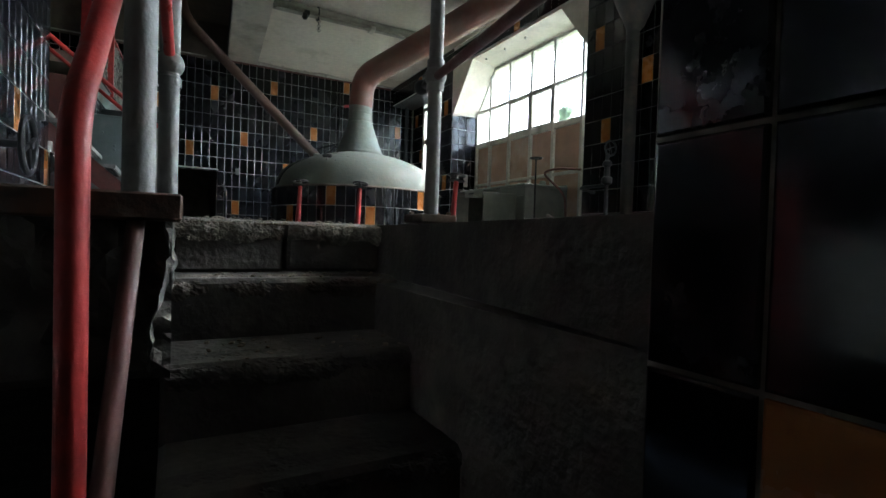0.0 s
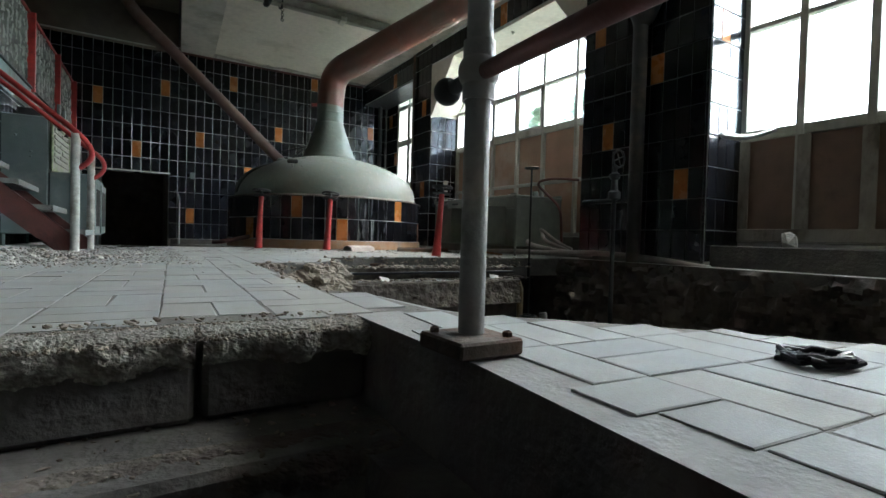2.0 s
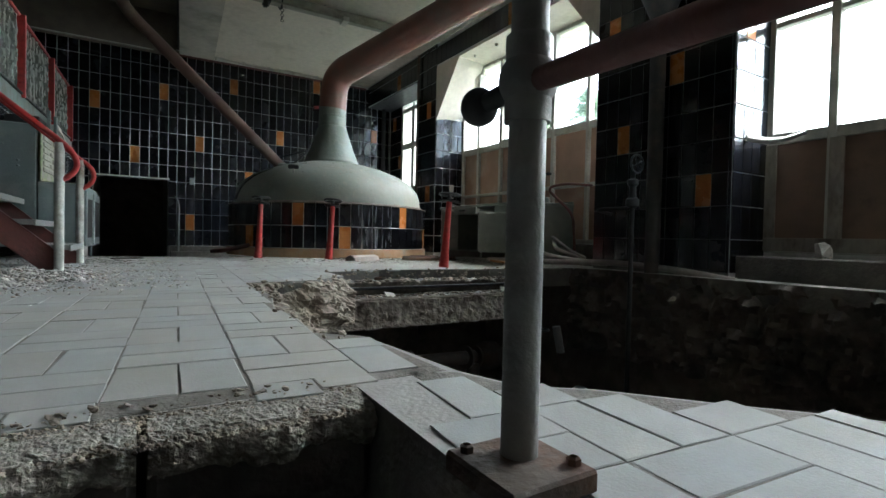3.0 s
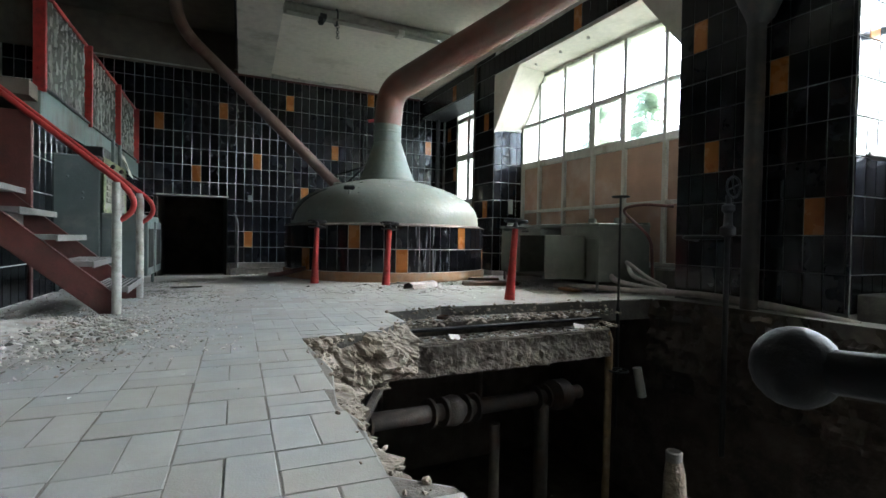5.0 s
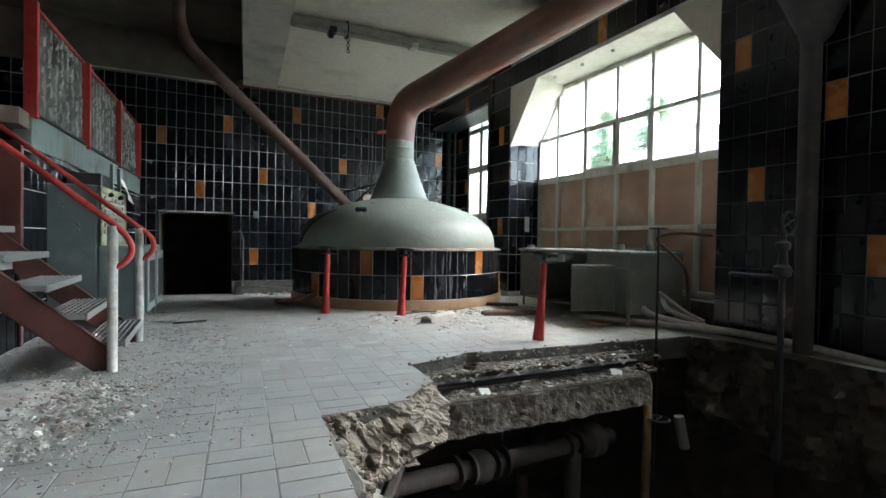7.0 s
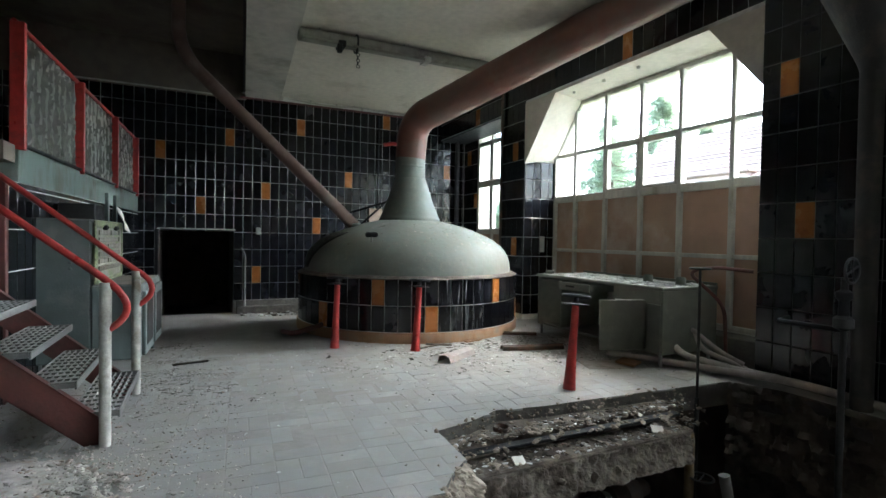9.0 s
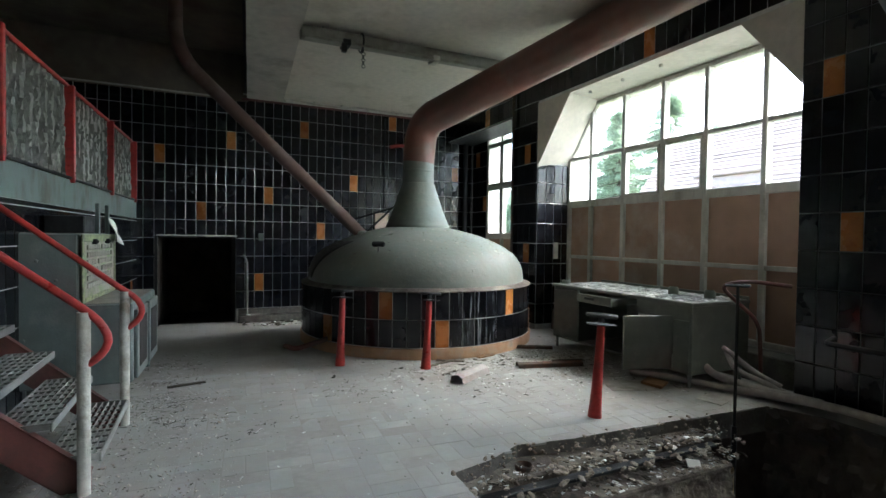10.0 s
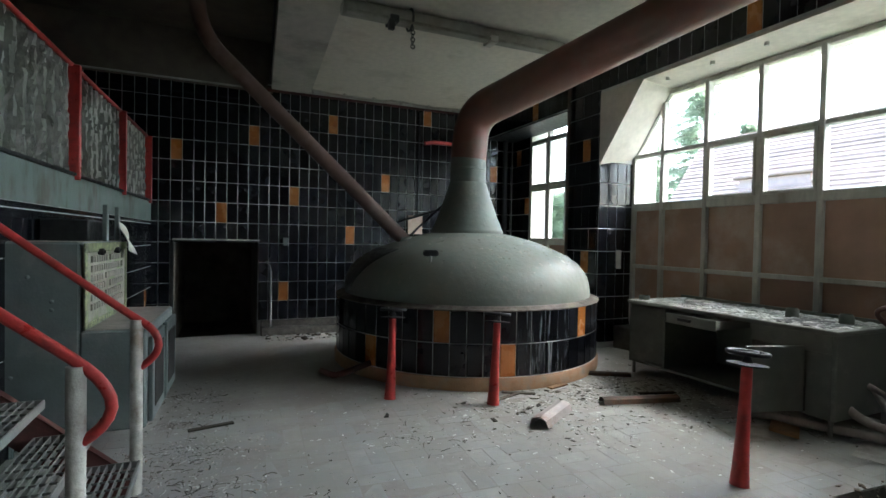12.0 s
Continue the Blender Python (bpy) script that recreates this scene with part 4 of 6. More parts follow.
for k in range(10):
    nx, z = -0.67 - RUN * k, RISE * (k + 1)
    tr = part("tread", box(nx - 0.012, nx, 4.815, 5.735, z - 0.045, z, 0.003), GALV, stair, "galvanised grating tread")
    bm = bmesh.new()
    add_box(bm, nx - 0.25, nx - 0.24, 4.815, 5.735, z - 0.035, z)
    for y in (4.815, 5.73):
        add_box(bm, nx - 0.24, nx - 0.012, y, y + 0.005, z - 0.035, z)
    for i in range(6):
        x = nx - 0.045 - i * 0.034
        add_box(bm, x - 0.0035, x + 0.0035, 4.82, 5.73, z - 0.03, z - 0.002)
    for i in range(9):
        y = 4.91 + i * 0.09
        add_box(bm, nx - 0.24, nx - 0.012, y - 0.002, y + 0.002, z - 0.014, z - 0.004)
    part("grating", bm, GALV, tr)
for y in (4.766, 5.76):
    px = -0.735 if y < 5 else -0.695
    part("rail_post", sweep([(px, y, 0), (px, y, 0.92)], 0.030, 16), WORN_WHITE, stair, "white-painted worn post", smooth=True)
    if y < 5:
        hook = ((-0.79, 0.982), (-0.752, 0.95), (-0.711, 0.913), (-0.676, 0.876), (-0.65, 0.836), (-0.635, 0.80), (-0.632, 0.765), (-0.642, 0.732), (-0.662, 0.702), (-0.69, 0.676), (-0.722, 0.655))
    else:
        hook = ((-0.714, 0.939), (-0.676, 0.912), (-0.644, 0.885), (-0.615, 0.852), (-0.598, 0.815), (-0.594, 0.778), (-0.603, 0.742), (-0.622, 0.714), (-0.647, 0.69), (-0.682, 0.664))
    up = Vector((-0.772, 0, 0.635))
    first = Vector((hook[0][0], y, hook[0][1]))
    part("handrail", sweep([first + up * 2.5, first + up * 0.06] + [(a, y, b) for a, b in hook], 0.0195, 16), RED, stair, "red tubular handrail", smooth=True)

# gallery with panel railing along the left wall
GM = pose(-1.52, 5.86, 0, 0, 0, LEFT_YAW)
TEAL_BEAM = material("stained_teal_beam_paint", (0.165, 0.215, 0.195), 0.5, vary=0.2, scale=5, stain=(0.09, 0.085, 0.065), stain_scale=4, stain_amount=0.35, bump=0.15, streak=0.4)
gal = holder("gallery_railing", (-1.4, 8.4, 1.56), "gallery edge with red posts and wavy mottled panels", "railing")
part("edge_beam", box(0.26, 5.1, -0.03, 0.10, 1.56, 1.83, 0.006, m=GM), TEAL_BEAM, gal, "grey-green edge beam")
part("edge_strip", box(0.26, 5.1, -0.045, 0.10, 1.835, 1.855, m=GM), IRON, gal, "dark strip")
part("top_rail", sweep([GM @ Vector((0.26, 0, 2.74)), GM @ Vector((5.1, 0, 2.74))], 0.02, 10), RED, gal, "red top rail", smooth=True)
# light and shade put into the colours: dark valleys, lit ribs, over real mottling
WAVY = material("shaded_mottled_wavy_plastic", (0.02, 0.023, 0.014), 0.45, vary=0.6, scale=18, stain=(0.09, 0.098, 0.08), stain_scale=14, stain_amount=0.32, bump=0.8, bump_scale=30, streak=0.6)
LIT_CREST = material("lit_ribs_of_wavy_plastic", (0.16, 0.17, 0.15), 0.5, vary=0.35, scale=22, stain=(0.10, 0.115, 0.085), stain_scale=16, stain_amount=0.35, bump=0.5, bump_scale=40, streak=0.4)
posts = [0.28, 1.84, 3.44, 4.95]
for u in posts:
    part("post", box(u - 0.022, u + 0.022, -0.065, 0.03, 1.80, 2.74, 0.005, m=GM), RED, gal, "red steel post")
for a, b in zip(posts, posts[1:]):
    bm = bmesh.new()
    n = int((b - a - 0.06) / 0.016)
    cols = []
    for i in range(n + 1):
        u = a + 0.03 + (b - a - 0.06) * i / n
        col = []
        for w in range(31):
            z = 1.86 + 0.86 * w / 30
            q = Vector((u * 13, z * 9, 2.0))
            ridge = 1 - abs(math.sin(u * 19.6 + 0.8 * noise.noise(q * 0.55)))
            col.append(bm.verts.new(GM @ Vector((u, 0.05 - 0.06 * ridge + 0.012 * noise.noise(q) + 0.010 * noise.noise(q * 2.6), z))))
        cols.append(col)
    for i, (c0, c1) in enumerate(zip(cols, cols[1:])):
        u = a + 0.03 + (b - a - 0.06) * (i + 0.5) / n
        for w in range(30):
            f = bm.faces.new((c0[w], c1[w], c1[w + 1], c0[w + 1]))
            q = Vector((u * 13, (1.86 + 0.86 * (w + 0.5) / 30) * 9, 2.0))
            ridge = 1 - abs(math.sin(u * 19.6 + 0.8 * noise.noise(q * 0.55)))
            # faces near a ridge top take the lit colour
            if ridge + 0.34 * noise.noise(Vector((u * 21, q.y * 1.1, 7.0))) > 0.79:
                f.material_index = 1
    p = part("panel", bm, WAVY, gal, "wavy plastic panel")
    p.data.materials.append(LIT_CREST)
    p.modifiers.new("thick", "SOLIDIFY").thickness = 0.003
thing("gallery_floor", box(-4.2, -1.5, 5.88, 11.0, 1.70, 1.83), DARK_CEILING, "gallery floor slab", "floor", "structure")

# entrance posts and rails
def ball_joint(bm, c, r):
    add_lathe(bm, [(r * math.sin(math.pi * k / 14), -r * math.cos(math.pi * k / 14)) for k in range(15)], c, 28)
    return bm


ep = holder("railing_post", (0.165, 0.74, 0), "grey pipe railing post on a bolted square plate", "railing post")
part("base_plate", box(0.085, 0.215, 0.665, 0.80, 0.0, 0.028, 0.004), RUST, ep, "rusty square base plate")
part("pole", sweep([(0.16, 0.745, 0.028), (0.172, 0.757, 1.9)], 0.0235, 20), GALV, ep, smooth=True)
bm = bmesh.new()
ball_joint(bm, (0.164, 0.75, 0.492), 0.037)
add_sweep(bm, [(0.164, 0.75, 0.44), (0.164, 0.75, 0.545)], 0.029, 16)
part("joint", bm, GALV, ep, "cast pipe joint", smooth=True)
bm = sweep([(0.165, 0.75, 0.492), (0.165, 0.835, 0.484)], 0.014, 10)
ball_joint(bm, (0.165, 0.855, 0.482), 0.027)
part("end_knob", bm, IRON, ep, "dark round end knob", smooth=True)
part("rail", sweep([(0.165, 0.75, 0.49), (-0.105, -0.30, 0.35)], 0.0145, 14), BROWN_STEEL, ep, "brown-red rail tube", smooth=True)
for x, y in ((0.198, 0.69), (0.105, 0.78)):
    part("bolt", lathe([(0.009, 0.028), (0.009, 0.036), (0.005, 0.038)], (x, y, 0), 6), RUST, ep)

blk = holder("parapet_block", (-1.0, 0.75, 0), "crumbling masonry parapet end beside the entrance steps", "parapet", kind="structure")
part("core", box(-1.56, -0.615, 0.36, 1.30, -0.34, -0.015, 0.02), DARK_STONE, blk)
part("broken_face", ragged([(-0.605, 0.30), (-0.60, 0.62), (-0.592, 1.29)], 0.018, -0.31, 0.012, STEP_STONE, 31, 0.018, 26, 0.012, -0.03), DARK_STONE, blk, "crumbling side face", smooth=False)
part("broken_face", ragged([(-1.5, 0.36), (-0.60, 0.33)], -0.035, -0.34, 0.02, STEP_STONE, 33, 0.035, 24, 0.014, -0.05), DARK_STONE, blk, "crumbling end face", smooth=False)
for k in range(9):
    bm = bmesh.new()
    rock(bm, (-0.62 - 0.05 * k * rng.uniform(0.7, 1.2), 0.33 + rng.uniform(-0.02, 0.05), -0.06 - 0.06 * (k % 4)), rng.uniform(0.02, 0.045), rng, 1.0)
    part("stone", bm, DARK_STONE, blk)
part("cap_slab", box(-1.5, -0.60, 0.42, 1.3, -0.012, 0.022, 0.008), STEP_STONE, blk, "thin capping slab")
part("steel_plate", box(-1.45, -0.585, 0.235, 0.40, -0.035, 0.012, 0.004), RUST, blk, "dark steel plate under the post")
for x, y, nm in ((-0.655, 0.31, "grey pipe railing post on a dark steel plate"), (-0.615, 0.90, "grey pipe railing post with a cast ball joint")):
    z0 = 0.012 if y < 0.5 else 0.022
    p = holder("railing_post", (x, y, z0), nm, "railing post", "parapet railing posts")
    part("pole", sweep([(x, y, z0), (x, y, 1.9)], 0.0265, 20), GALV, p, smooth=True)
    if y > 0.5:
        bm = bmesh.new()
        ball_joint(bm, (x, y, 0.425), 0.038)
        part("joint", bm, GALV, p, "cast ball joint", smooth=True)
        part("collar", lathe([(0.031, 0.36), (0.031, 0.385), (0.026, 0.39)], (x, y, 0), 18), GALV, p, smooth=True)
thing("stair_handrail", sweep(bend([(-0.615, 0.90, 0.43), (-0.645, 0.45, 0.72), (-0.688, -0.127, 0.06), (-0.683, -0.127, -1.3)], 0.05, 8), 0.0145, 14), RED, "red handrail tube bending down beside the steps", "handrail", smooth=True)
thing("lower_handrail", sweep([(-0.655, 0.27, -0.03), (-0.69, -0.27, -0.75)], 0.0145, 12), BROWN_STEEL, "dull red sloping rail below the railing post", "handrail", smooth=True)
wv = holder("wall_valve", (-1.45, 2.5, 0.36), "iron valve handwheel on the tiled wall", "valve")
handwheel(wv, (-1.25, 2.5, 0.36), 0.14, axis="x")
part("stem", sweep([(-1.57, 2.5, 0.36), (-1.23, 2.5, 0.36)], 0.02, 10), IRON, wv, smooth=True)

# pit: broken slab edge, ledges, pipes
thing("broken_slab_edge", ragged(HOLE_EDGE[9:19], -0.005, -0.36, 0.10, CONCRETE, 3, 0.075, 30, 0.012), CONCRETE, "crumbling broken concrete edge of the hole", "broken edge", "structure")
thing("broken_slab_edge", ragged(HOLE_EDGE[1:10], -0.005, -0.26, 0.04, CONCRETE, 5, 0.04, 20, 0.013), CONCRETE, "crumbling broken concrete edge of the hole", "broken edge", "structure")
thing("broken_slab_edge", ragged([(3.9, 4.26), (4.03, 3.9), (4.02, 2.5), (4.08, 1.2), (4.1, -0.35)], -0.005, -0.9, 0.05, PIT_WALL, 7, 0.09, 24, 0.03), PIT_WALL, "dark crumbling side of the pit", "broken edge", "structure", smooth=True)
led = holder("slab_ledge", (2.2, 4.3, -0.3), "stepped concrete ledge strewn with splinters", "ledge", kind="structure")
part("upper_step", box(1.1, 3.16, 4.18, 4.45, -0.20, -0.085, 0.012), BEAM_CONCRETE, led)
part("steel_edge", box(1.06, 3.12, 4.115, 4.185, -0.15, -0.13, 0.003), IRON, led, "dark steel strip")
part("lower_step", box(1.02, 3.10, 3.98, 4.30, -0.27, -0.205, 0.012), BEAM_CONCRETE, led)
part("beam_face", ragged([(1.0, 3.98), (2.0, 3.96), (3.08, 3.97)], -0.22, -0.45, -0.02, BEAM_CONCRETE, 9, 0.022, 22, 0.012, 0.03), BEAM_CONCRETE, led, "pitted concrete beam")
for k in range(7):
    bm = bmesh.new()
    rock(bm, (1.25 + k * 0.26 + rng.uniform(-0.1, 0.1), 3.97, -0.38 + rng.uniform(-0.04, 0.06)), rng.uniform(0.025, 0.05), rng, 1.0)
    part("stone", bm, BEAM_CONCRETE, led)
pp = holder("pit_pipeline", (2.0, 4.4, -0.9), "rusty flanged pipeline crossing the dark pit", "pipe")
A, B = Vector((0.75, 4.16, -0.80)), Vector((3.3, 4.62, -0.98))
part("pipe", sweep([A, B], 0.07, 18), PIT_STEEL, pp, smooth=True)
q = Vector((0, 0, 1)).rotation_difference(B - A).to_matrix().to_4x4()
for f in (0.02, 0.06, 0.28, 0.33, 0.42, 0.46, 0.75, 0.80):
    part("flange", lathe([(0.06, -0.014), (0.12, -0.012), (0.12, 0.012), (0.06, 0.014)], (0, 0, 0), 24, Matrix.Translation(A + (B - A) * f) @ q), PIT_STEEL, pp, smooth=True)
part("valve_body", lathe([(0.07, -0.11), (0.12, -0.05), (0.13, 0.0), (0.12, 0.05), (0.07, 0.11)], (0, 0, 0), 20, Matrix.Translation(A + (B - A) * 0.37) @ q), PIT_STEEL, pp, smooth=True)
part("valve_body", lathe([(0.07, -0.16), (0.15, -0.08), (0.15, 0.08), (0.07, 0.16)], (0, 0, 0), 20, Matrix.Translation(A + (B - A) * 0.88) @ q), PIT_STEEL, pp, smooth=True)
part("elbow", lathe([(0.07, -0.12), (0.11, -0.06), (0.12, 0.02), (0.09, 0.1)], (0, 0, 0), 18, Matrix.Translation(A) @ q), PIT_STEEL, pp, smooth=True)
for x, y, z0, z1, r in ((1.05, 4.3, -0.9, -0.5, 0.02), (2.75, 4.5, -2.3, -1.0, 0.07), (2.35, 4.7, -2.3, -1.2, 0.05), (2.05, 4.5, -0.85, -0.28, 0.03)):
    part("branch", sweep([(x, y, z0), (x, y, z1)], r, 14), PIT_STEEL, pp, smooth=True)
thing("inclined_beam", sweep([(0.95, 3.95, -0.42), (0.55, 3.55, -0.80)], 0.04, 6), PIT_STEEL, "rusty steel stub leaning under the slab", "beam")
thing("standing_pipe", sweep([(3.14, 4.05, -2.3), (3.15, 4.05, -0.33), (3.06, 3.99, -0.24)], 0.035, 14), OCHRE, "ochre rusty pipe standing in the pit with a bent top", "pipe", smooth=True)
thing("pipe_stub", sweep([(3.37, 3.86, -0.82), (3.33, 3.89, -0.56)], 0.04, 16), GALV, "short pale pipe stub leaning in the pit", "pipe", smooth=True)
st = holder("brush", (2.72, 2.95, -1.4), "upright bundle with a pale blue capped top in the pit", "bundle")
part("bundle", sweep([(2.72, 2.95, -2.3), (2.68, 2.95, -1.0), (2.67, 2.95, -0.88)], [0.12, 0.07, 0.05], 16), CONCRETE, st, smooth=True)
part("cap", lathe([(0.052, -0.9), (0.054, -0.84), (0.045, -0.83)], (2.67, 2.95, 0), 16), GALV, st, "pale blue cap", smooth=True)
thing("fallen_strut", sweep([(1.85, 3.4, -1.3), (2.0, 3.2, -2.3)], 0.035, 6), PIT_STEEL, "thin steel strut leaning in the pit", "strut")

# hoses by the pier
for k, pts in enumerate(([(3.55, 5.35, 0.04), (3.75, 4.85, 0.06), (3.95, 4.45, 0.05), (4.12, 3.9, 0.08), (4.14, 3.2, 0.05), (4.18, 2.6, -0.02)],
                         [(3.95, 4.9, 0.22), (3.85, 4.7, 0.14), (4.05, 4.4, 0.07), (4.18, 4.0, 0.06)],
                         [(4.1, 4.75, 0.32), (3.98, 4.6, 0.2), (4.15, 4.38, 0.1), (4.2, 4.3, 0.06)],
                         [(4.3, 4.95, 0.30), (4.05, 4.75, 0.36), (4.12, 4.5, 0.18), (4.19, 4.32, 0.1)])):
    thing("hose", sweep(bend(pts, 0.25, 6), 0.032 if k < 2 else 0.024, 12), HOSE, "thick dusty hose lying beside the pier", "hose", group="hoses by the pier", smooth=True)

# ledges under the windows
for y0, y1, nm in ((-0.3, 2.68, 0.20), (4.27, 7.88, 0.26)):
    x0 = 4.30 if y0 < 0 else 4.52
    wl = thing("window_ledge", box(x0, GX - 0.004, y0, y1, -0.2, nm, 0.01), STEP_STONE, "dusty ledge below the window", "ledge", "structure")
thing("stone_lump", (lambda b: (rock(b, (4.45, 2.07, 0.26), 0.085, random.Random(5), 1.0), b)[1])(bmesh.new()), RUBBLE, "broken stone lump on the window ledge", "stone")
thing("rain_pipe", sweep([(4.10, 3.36, 3.74), (4.10, 3.36, 3.12), (4.10, 3.36, 2.52), (4.10, 3.38, 2.46), (4.10, 3.38, 0.0)], [0.36, 0.36, 0.115, 0.075, 0.07], 28), DUSTY_STEEL, "dusty grey down pipe with a wide hopper head on the pier", "pipe", smooth=True)
bracket = thing("ventilation_stub", sweep([(4.19, 8.5, 0.0), (4.19, 8.5, 3.7)], 0.022, 8), RUST, "thin conduit running up the pier", "conduit", smooth=True)

thing("switch_plate", box(4.54, 4.63, 7.875, 7.889, 1.02, 1.27, 0.006), FRAME_PAINT, "pale switch plate on the tiled pier", "switch")
bm = bmesh.new()
rows = []
for k in range(13):
    f = k / 12
    c = Vector((4.44 + 0.36 * f, 2.69 - 0.33 * f, 1.27 + 0.05 * f - 0.05 * math.sin(math.pi * f)))
    w = 0.035 * (1 - 0.55 * f)
    rows.append([bm.verts.new(c + Vector((0.01 * math.sin(k * 1.9), 0, w))), bm.verts.new(c + Vector((-0.02, 0.008 * math.sin(k * 2.7), 0))), bm.verts.new(c + Vector((0.015, 0, -w)))])
for a, b in zip(rows, rows[1:]):
    for i in range(2):
        bm.faces.new((a[i], b[i], b[i + 1], a[i + 1]))
film_strip = thing("torn_film", bm, SHEET_FILM, "torn strip of pale plastic film hanging at the window", "film", smooth=True)
film_strip.modifiers.new("thick", "SOLIDIFY").thickness = 0.001

# ---- ceiling fittings ----
DUSTY_LAMP = material("dusty_lamp_enamel", (0.27, 0.265, 0.225), 0.6, vary=0.2, scale=9, stain=(0.17, 0.155, 0.125), stain_scale=3, stain_amount=0.4, bump=0.2)
tube = holder("ceiling_lamp", (2.0, 7.62, 3.62), "dead grey tube lamp batten below the ceiling", "lamp")
part("batten", sweep([(0.75, 7.62, 3.63), (3.35, 7.58, 3.63)], 0.085, 16), DUSTY_LAMP, tube, "grey batten", smooth=True)
part("reflector", box(0.78, 3.3, 7.50, 7.58, 3.545, 3.575, 0.006), DUSTY_LAMP, tube, "dusty reflector channel")
for x in (1.21, 2.35, 3.25):
    part("clip", box(x, x + 0.09, 7.49, 7.68, 3.53, 3.60, 0.006), IRON if x < 2 else FRAME_PAINT, tube)
for x in (1.0, 2.1, 3.1):
    part("hanger", sweep([(x, 7.62, 3.66), (x, 7.62, 3.75)], 0.01, 8), GREY_GREEN, tube)
part("dangling_clip", box(1.19, 1.25, 7.47, 7.52, 3.44, 3.545, 0.006), IRON, tube, "dangling iron clip")
chain = holder("chain", (1.46, 7.56, 3.55), "short iron chain hanging from the lamp", "chain")
part("loop", cap_ring((1.45, 7.60, 3.62), 0.105, 0.012, "x", 20), IRON, chain, smooth=True)
for k in range(6):
    part("link", cap_ring((1.45 + 0.004 * (k % 2), 7.515, 3.50 - 0.036 * k), 0.021, 0.005, "y" if k % 2 else "x", 12), IRON, chain, smooth=True)
tray = holder("cable_tray", (0.1, 8.4, 3.5), "dark perforated cable ladder under the ceiling", "cable tray")
TM = pose(0.355, 10.95, 0, 0, 0, -93.6)
for z in (3.74, 3.87):
    part("side_rail", box(0, 5.2, -0.01, 0.012, z - 0.012, z, m=TM), IRON, tray)
for k in range(52):
    part("rung", box(0.05 + 0.1 * k, 0.085 + 0.1 * k, -0.008, 0.008, 3.74, 3.86, m=TM), IRON, tray)
thing("wall_pipe", sweep([(0.30, 10.955, 3.64), (4.15, 10.955, 3.66)], 0.022, 10), BROWN_STEEL, "brown-red pipe along the top of the tiles", "pipe", smooth=True)
pts = [(0.32 + 0.25 * k, 10.92, 3.715 - 0.012 * math.sin(k * 1.3) - (0.02 if 3 < k < 8 else 0)) for k in range(16)]
thing("cable", sweep(pts, 0.014, 8), FRAME_PAINT, "white cable clipped below the ceiling", "cable", smooth=True)
thing("conduit", sweep([(-2.6, 10.65, 3.55), (-0.05, 10.63, 3.55)], 0.014, 8), FRAME_PAINT, "pale conduit under the low ceiling", "conduit", smooth=True)
for k in range(7):
    x = 0.5 + 0.5 * k
    thing("cable_clip", box(x, x + 0.025, 10.90, 11.0, 3.69, 3.738, 0.003), FRAME_PAINT, "small white clip holding the cable", "clip", group="cable clips")
for y in (7.0, 6.42, 5.85):
    thing("soffit_hook", sweep([(4.42, y, 3.305), (4.42, y, 3.27)], 0.022, 10), FRAME_PAINT, "small white lamp holder under the window head", "lamp holder", group="window head holders", smooth=True)

# ---- fittings on the back wall ----
PINK_BOARD = material("faded_pinkish_board", (0.40, 0.31, 0.25), 0.85, vary=0.15, scale=8, stain=(0.28, 0.20, 0.16), stain_scale=9, stain_amount=0.4)
thing("standing_conduit", sweep(bend([(0.40, 10.93, -0.2), (0.40, 10.93, 0.86), (0.33, 10.95, 0.98)], 0.06, 4), 0.018, 10), GALV, "grey conduit standing beside the dark opening", "conduit", smooth=True)
thing("wall_switch", box(0.58, 0.66, 10.95, 10.99, 1.22, 1.35, 0.008), GREY_GREEN, "small grey wall switch on the tiles", "switch")
thing("paper_notice", box(2.68, 2.95, 10.96, 10.985, 1.45, 1.78, 0.004), PINK_BOARD, "faded pinkish board on the tiled wall", "notice")
thing("red_wall_pipe", sweep(bend([(2.95, 10.9, 3.05), (3.12, 10.9, 3.09), (3.6, 10.9, 3.09), (3.6, 10.98, 3.09)], 0.05, 4), 0.035, 12), RED, "short red pipe on the tiled wall", "pipe", smooth=True)
thing("wall_conduit", sweep([(2.86, 10.965, 1.78), (2.86, 10.965, 3.6)], 0.014, 8), IRON, "thin dark conduit up the tiled wall", "conduit", smooth=True)
thing("corner_pipe", sweep([(4.58, 10.88, -0.1), (4.58, 10.88, 3.4)], 0.05, 12), IRON, "dark pipe standing in the wall corner", "pipe", smooth=True)
part("jamb", box(-1.003, -0.952, 10.988, 10.998, -0.38, 1.285, 0.002), IRON, back_wall, "dark strip beside the opening")
thing("door_lintel", box(-0.97, 0.24, 10.97, 10.998, 1.285, 1.31, 0.003), FRAME_PAINT, "pale strip over the dark opening", "trim", "structure")

# thin near-black sheet over part of the kettle dome's left flank
seg = bmesh.new()
grid = []
prof = [(1.446, 0.80), (1.436, 0.89), (1.412, 0.97), (1.366, 1.05), (1.294, 1.125), (1.194, 1.195), (1.064, 1.26)]
for k in range(12):
    a = radians(140 + 4.0 * k)
    grid.append([seg.verts.new((KX + (r + 0.004) * math.cos(a + 0.05 * i), KY + (r + 0.004) * math.sin(a + 0.05 * i), z + 0.004)) for i, (r, z) in enumerate(prof)])
for g0, g1 in zip(grid, grid[1:]):
    for i in range(len(prof) - 1):
        seg.faces.new((g0[i], g1[i], g1[i + 1], g0[i + 1]))
hat = part("manhole_cover", seg, IRON, kettle, "black sheet on the dome's flank", smooth=True)
